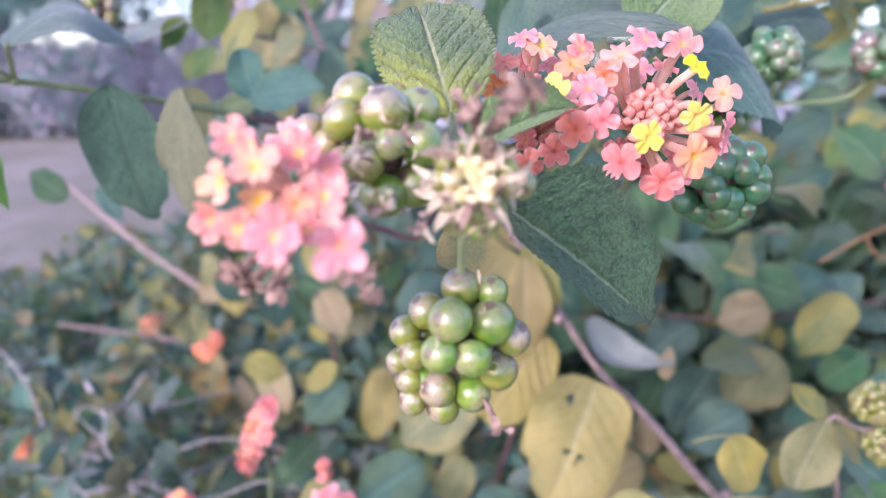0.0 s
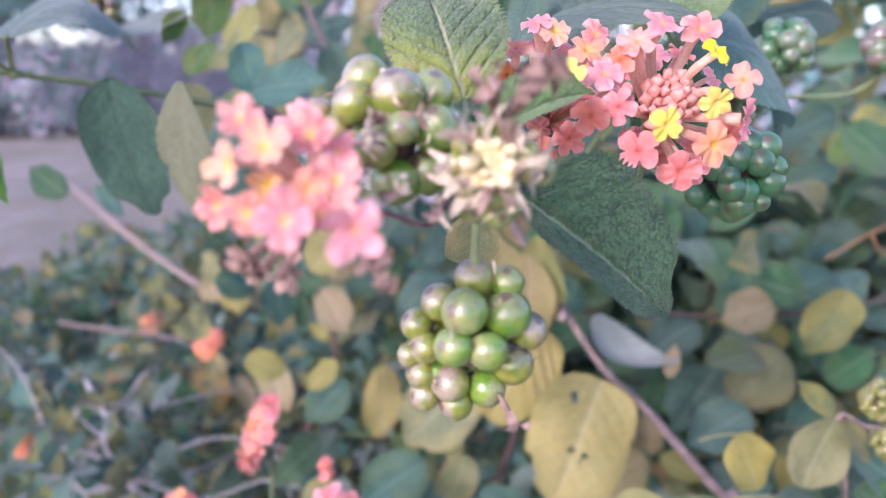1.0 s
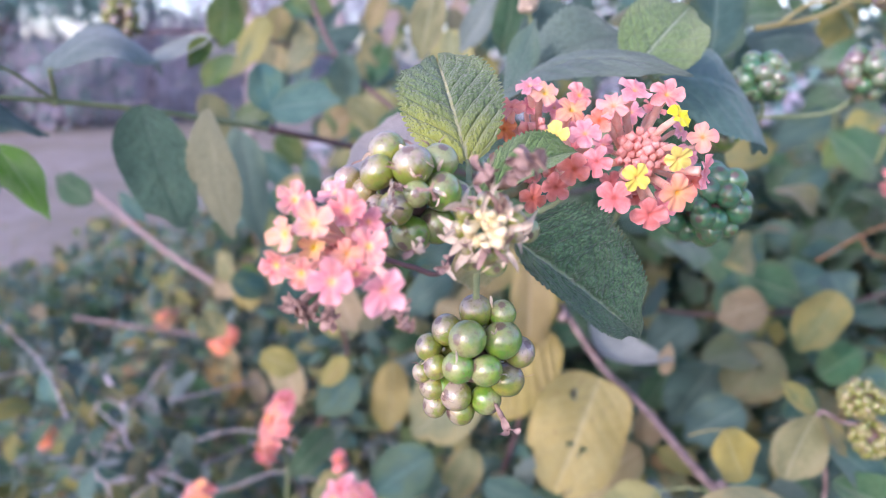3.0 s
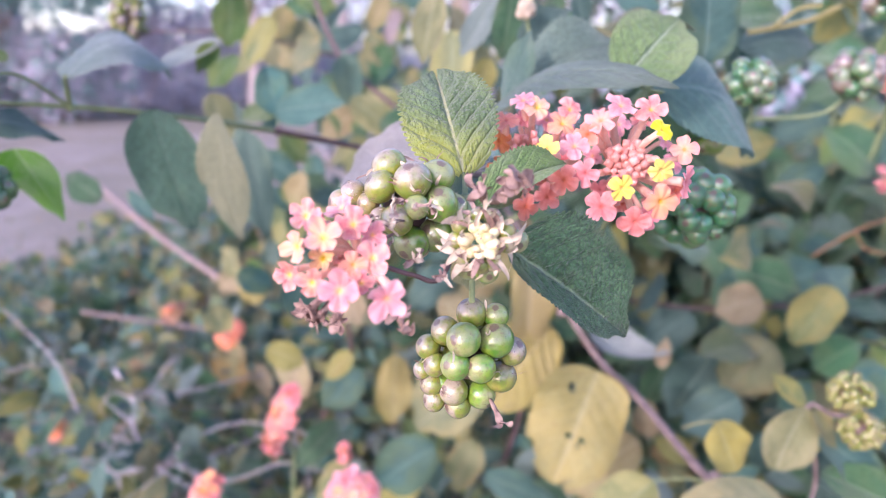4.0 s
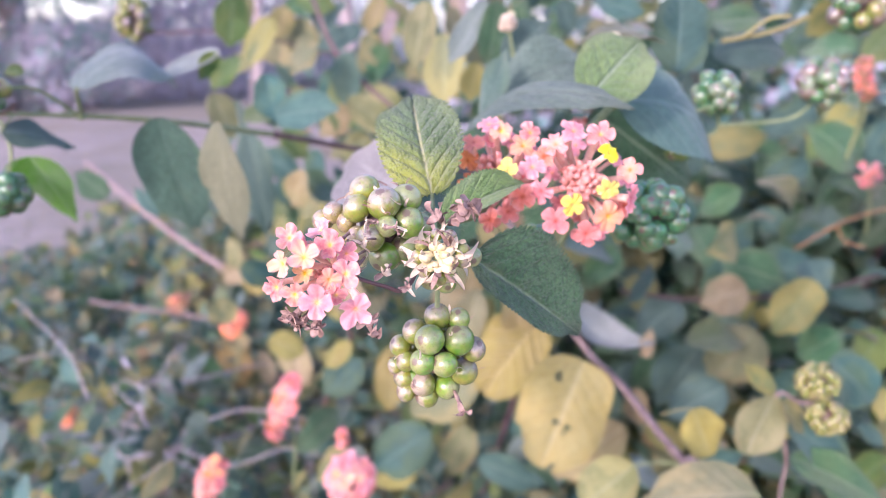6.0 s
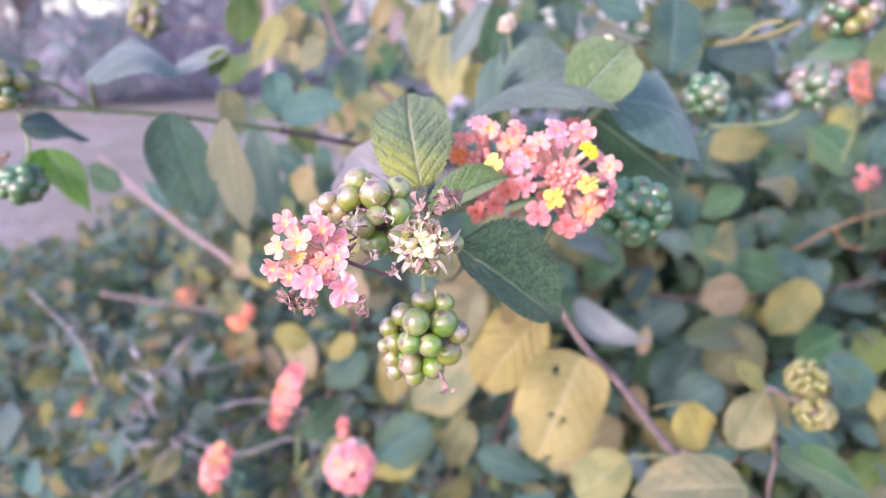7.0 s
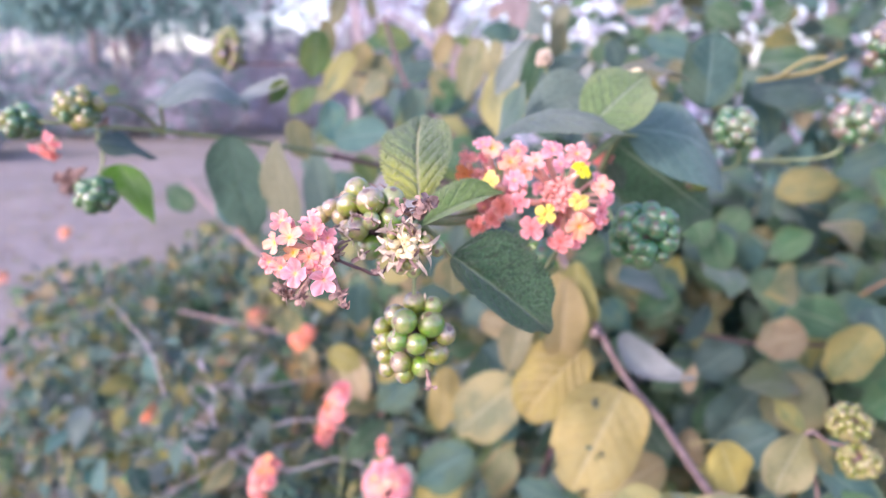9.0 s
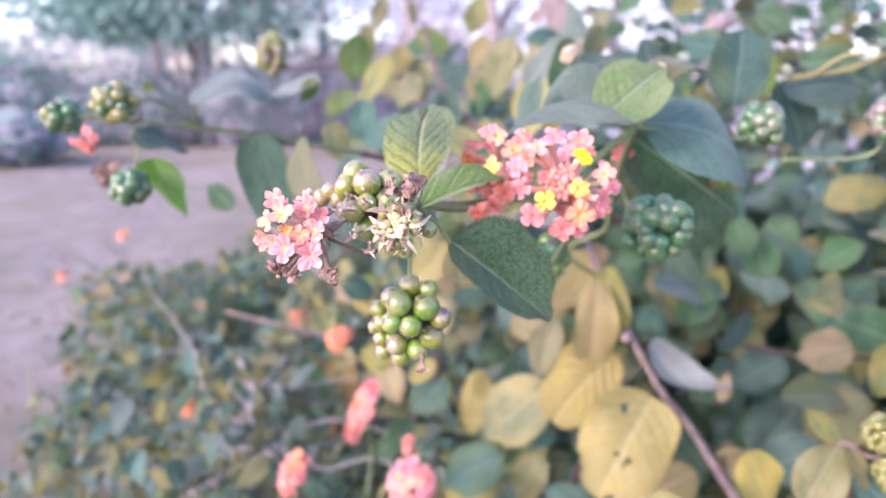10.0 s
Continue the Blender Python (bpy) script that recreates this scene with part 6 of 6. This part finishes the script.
low_flower((-0.0617, 0.3410, 0.6619), (-0.05, -0.9, 0.45), 0.0155, 0.0050, ["peach", "coral", "pink", "coral", "coral", "pink", "coral"], 42, 82, "coral flower head with a yellow middle", (-0.0623, 0.3700, 0.5759), middle="cream")
low_flower((-0.1803, 0.4000, 0.6153), (-0.2, -0.7, 0.7), 0.0135, 0.0046, ["peach", "coral", "coral"], 30, 83, "tall coral pink flower head", (-0.1883, 0.4200, 0.5320), 1.74)
low_flower((-0.0678, 0.3620, 0.6771), (0.3, -0.6, 0.7), 0.0052, 0.0028, ["coral"], 7, 84, "small budding coral flower head", (-0.0694, 0.3700, 0.6406), 1.7)
low_flower((-0.2395, 0.6600, 0.6381), (-0.1, -0.7, 0.7), 0.0155, 0.0046, ["orange", "orange"], 34, 85, "round orange flower head among green leaves", (-0.2578, 0.7000, 0.5461))
low_flower((-0.4039, 0.9000, 0.5711), (-0.1, -0.7, 0.7), 0.0165, 0.0066, ["faded", "faded"], 14, 86, "small dull brownish orange flower head", (-0.4287, 0.9400, 0.4605))
low_flower((-0.4055, 0.6000, 0.5558), (-0.2, -0.7, 0.6), 0.0120, 0.0042, ["orange", "faded"], 24, 87, "narrow orange flower head among green leaves", (-0.4391, 0.6400, 0.4639), 1.5)
low_flower((0.3280, 0.5000, 0.8271), (0.1, -0.9, 0.3), 0.0100, 0.0038, ["pink", "coral"], 10, 88, "pink flower head deep in the thicket", (0.3568, 0.5400, 0.7662))
low_flower((0.2570, 0.4000, 0.9102), (0.0, -0.9, 0.4), 0.0066, 0.0032, ["faded", "coral"], 14, 92, "coral orange flower head in the thicket", (0.2700, 0.4300, 0.8500), 1.3)
low_flower((0.2614, 0.4020, 0.8983), (0.1, -0.9, 0.2), 0.0062, 0.0032, ["faded", "orange"], 12, 93, "coral orange flower head in the thicket", (0.2700, 0.4300, 0.8500))
low_flower((0.0592, 0.2400, 0.8946), (0.3, -0.9, 0.3), 0.0045, 0.0026, ["coral"], 5, 89, "few coral florets behind a leaf", (0.0571, 0.2600, 0.8755))
low_flower((-1.4954, 1.9000, 0.4424), (0, -0.8, 0.6), 0.0200, 0.0090, ["peach"], 10, 90, "far orange flower head", on_ground((-1.5396, 1.9500, 0.3208)))
low_flower((-1.3840, 1.5000, 0.4120), (0, -0.8, 0.6), 0.0170, 0.0080, ["faded", "peach"], 10, 91, "far orange flower head", on_ground((-1.4413, 1.5500, 0.3077)))
round_cluster(shrub, (-0.2721, 0.5890, 0.9525), 0.0165, 0.0034, [BERRY_GOLD, BERRY_GOLD, BERRY_RIPE], 1.5, False, "far berry cluster turning brown", 95)
stem(shrub, [(-0.1008, 0.6200, 0.9181), (-0.1862, 0.6000, 0.9386), (-0.2694, 0.5900, 0.9395)], 0.0013, 0.0010, STEM_PURPLE)

# yellowing leaves round the lower twig
leaf(lower, (0.0521, 0.4320, 0.7880), (0.0540, 0.4200, 0.7190), (0.15, -0.75, 0.6), LEAF_AMBER, 0.46, False, "long pale yellow leaf with a brown speck", fold=12, blunt=0.5, ragged=0.05, twist=10.0)
leaf(lower, (0.0334, 0.4600, 0.6990), (0.0500, 0.4580, 0.6540), (-0.1, -0.8, 0.5), LEAF_OLIVE, 0.8, False, fold=8)
leaf(lower, (0.0243, 0.4560, 0.7490), (0.0111, 0.4500, 0.7000), (-0.2, -0.9, 0.3), LEAF_LIME, 0.55, False, "pale curled leaf", fold=20, arch=0.10)
leaf(lower, (-0.0105, 0.4560, 0.7471), (0.0181, 0.4520, 0.7302), (-0.1, -0.85, 0.5), LEAF_GOLD, 0.7, False, fold=10)
leaf(lower, (0.0256, 0.5000, 0.7900), (0.0541, 0.4960, 0.7681), (0.0, -0.85, 0.5), LEAF_YELLOW, 0.8, False, fold=8, blunt=0.5)
leaf(lower, (-0.0841, 0.5000, 0.7804), (-0.0720, 0.4960, 0.7520), (0.0, -0.85, 0.5), LEAF_YELLOW, 0.85, False, fold=8, blunt=0.5)
stem(shrub, [(0.2890, 0.5200, 0.7600), (0.3089, 0.5000, 0.7856), (0.3366, 0.5000, 0.7968), (0.3720, 0.5050, 0.8010)], 0.0009, 0.0006, STEM_OCHRE, label="brownish orange twig")
stem(shrub, [(0.3089, 0.5000, 0.7856), (0.3170, 0.4980, 0.7730), (0.3330, 0.4970, 0.7680)], 0.0009, 0.0006, STEM_OCHRE)

# small leaves close to the path, and a tangle of dry stalks in the low growth
DENSE = np.random.default_rng(77)


def low_layer(n, x0, x1, y0, y1):
    x, y = DENSE.uniform(x0, x1, n), DENSE.uniform(y0, y1, n)
    z = low_top(x, y) * DENSE.uniform(0.45, 1.06, n)
    return np.stack([x, y, z], 1)[DENSE.random(n) < np.clip(path_side(x, y) / 0.4, 0.0, 1.0)]


c = np.stack([DENSE.uniform(0.0, 1.2, 4000), DENSE.uniform(0.60, 1.2, 4000), 0.78 * DENSE.random(4000) ** 0.6], 1)
c = c[DENSE.random(4000) < np.clip(mound(c[:, 0], c[:, 1]) * 3.0, 0, 1)]
part("foliage", leaf_cloud("foliage", c, DENSE.normal(size=(len(c), 3)) * 0.55 + np.array([0, -0.65, 0.65]), DENSE.uniform(0.040, 0.070, len(c)), [LEAF_DEEP, LEAF_BLUE, LEAF_OLIVE], DENSE.choice(3, len(c), p=(0.55, 0.27, 0.18)), 24, 0.7, 6), shrub, kind="stuff")
c = low_layer(9000, -1.3, 0.15, 0.35, 1.9)
part("foliage", leaf_cloud("foliage", c, DENSE.normal(size=(len(c), 3)) * 0.75 + np.array([0, -0.45, 0.8]), DENSE.uniform(0.020, 0.044, len(c)), [LEAF_BLUE, LEAF_DEEP, LEAF_STEEL, LEAF_OLIVE, LEAF_MIST], DENSE.choice(5, len(c), p=(0.20, 0.16, 0.22, 0.26, 0.16)), 78, 0.5), low, kind="stuff")
verts, faces, slots = [], [], []
for q in low_layer(420, -0.9, 0.0, 0.42, 1.3):
    a = Vector(q)
    d = Vector((DENSE.normal(), DENSE.normal() * 0.6, DENSE.normal() * 0.8 + 0.35)).normalized() * DENSE.uniform(0.03, 0.11)
    bow = Vector((DENSE.normal(), DENSE.normal(), DENSE.normal())) * 0.010
    tv, tf = tube_data([a - d, a - d * 0.3 + bow, a + d * 0.4 + bow * 0.6, a + d], DENSE.uniform(0.0004, 0.0009), 0.0003, 4, 4)
    o = len(verts)
    verts += tv
    faces += [tuple(k + o for k in g) for g in tf]
    slots += [int(DENSE.integers(3))] * len(tf)
part("tangle", make_mesh("tangle", verts, faces, [TWIG_GREY, STEM_PURPLE, STEM_GREEN], slots), low, kind="stuff")
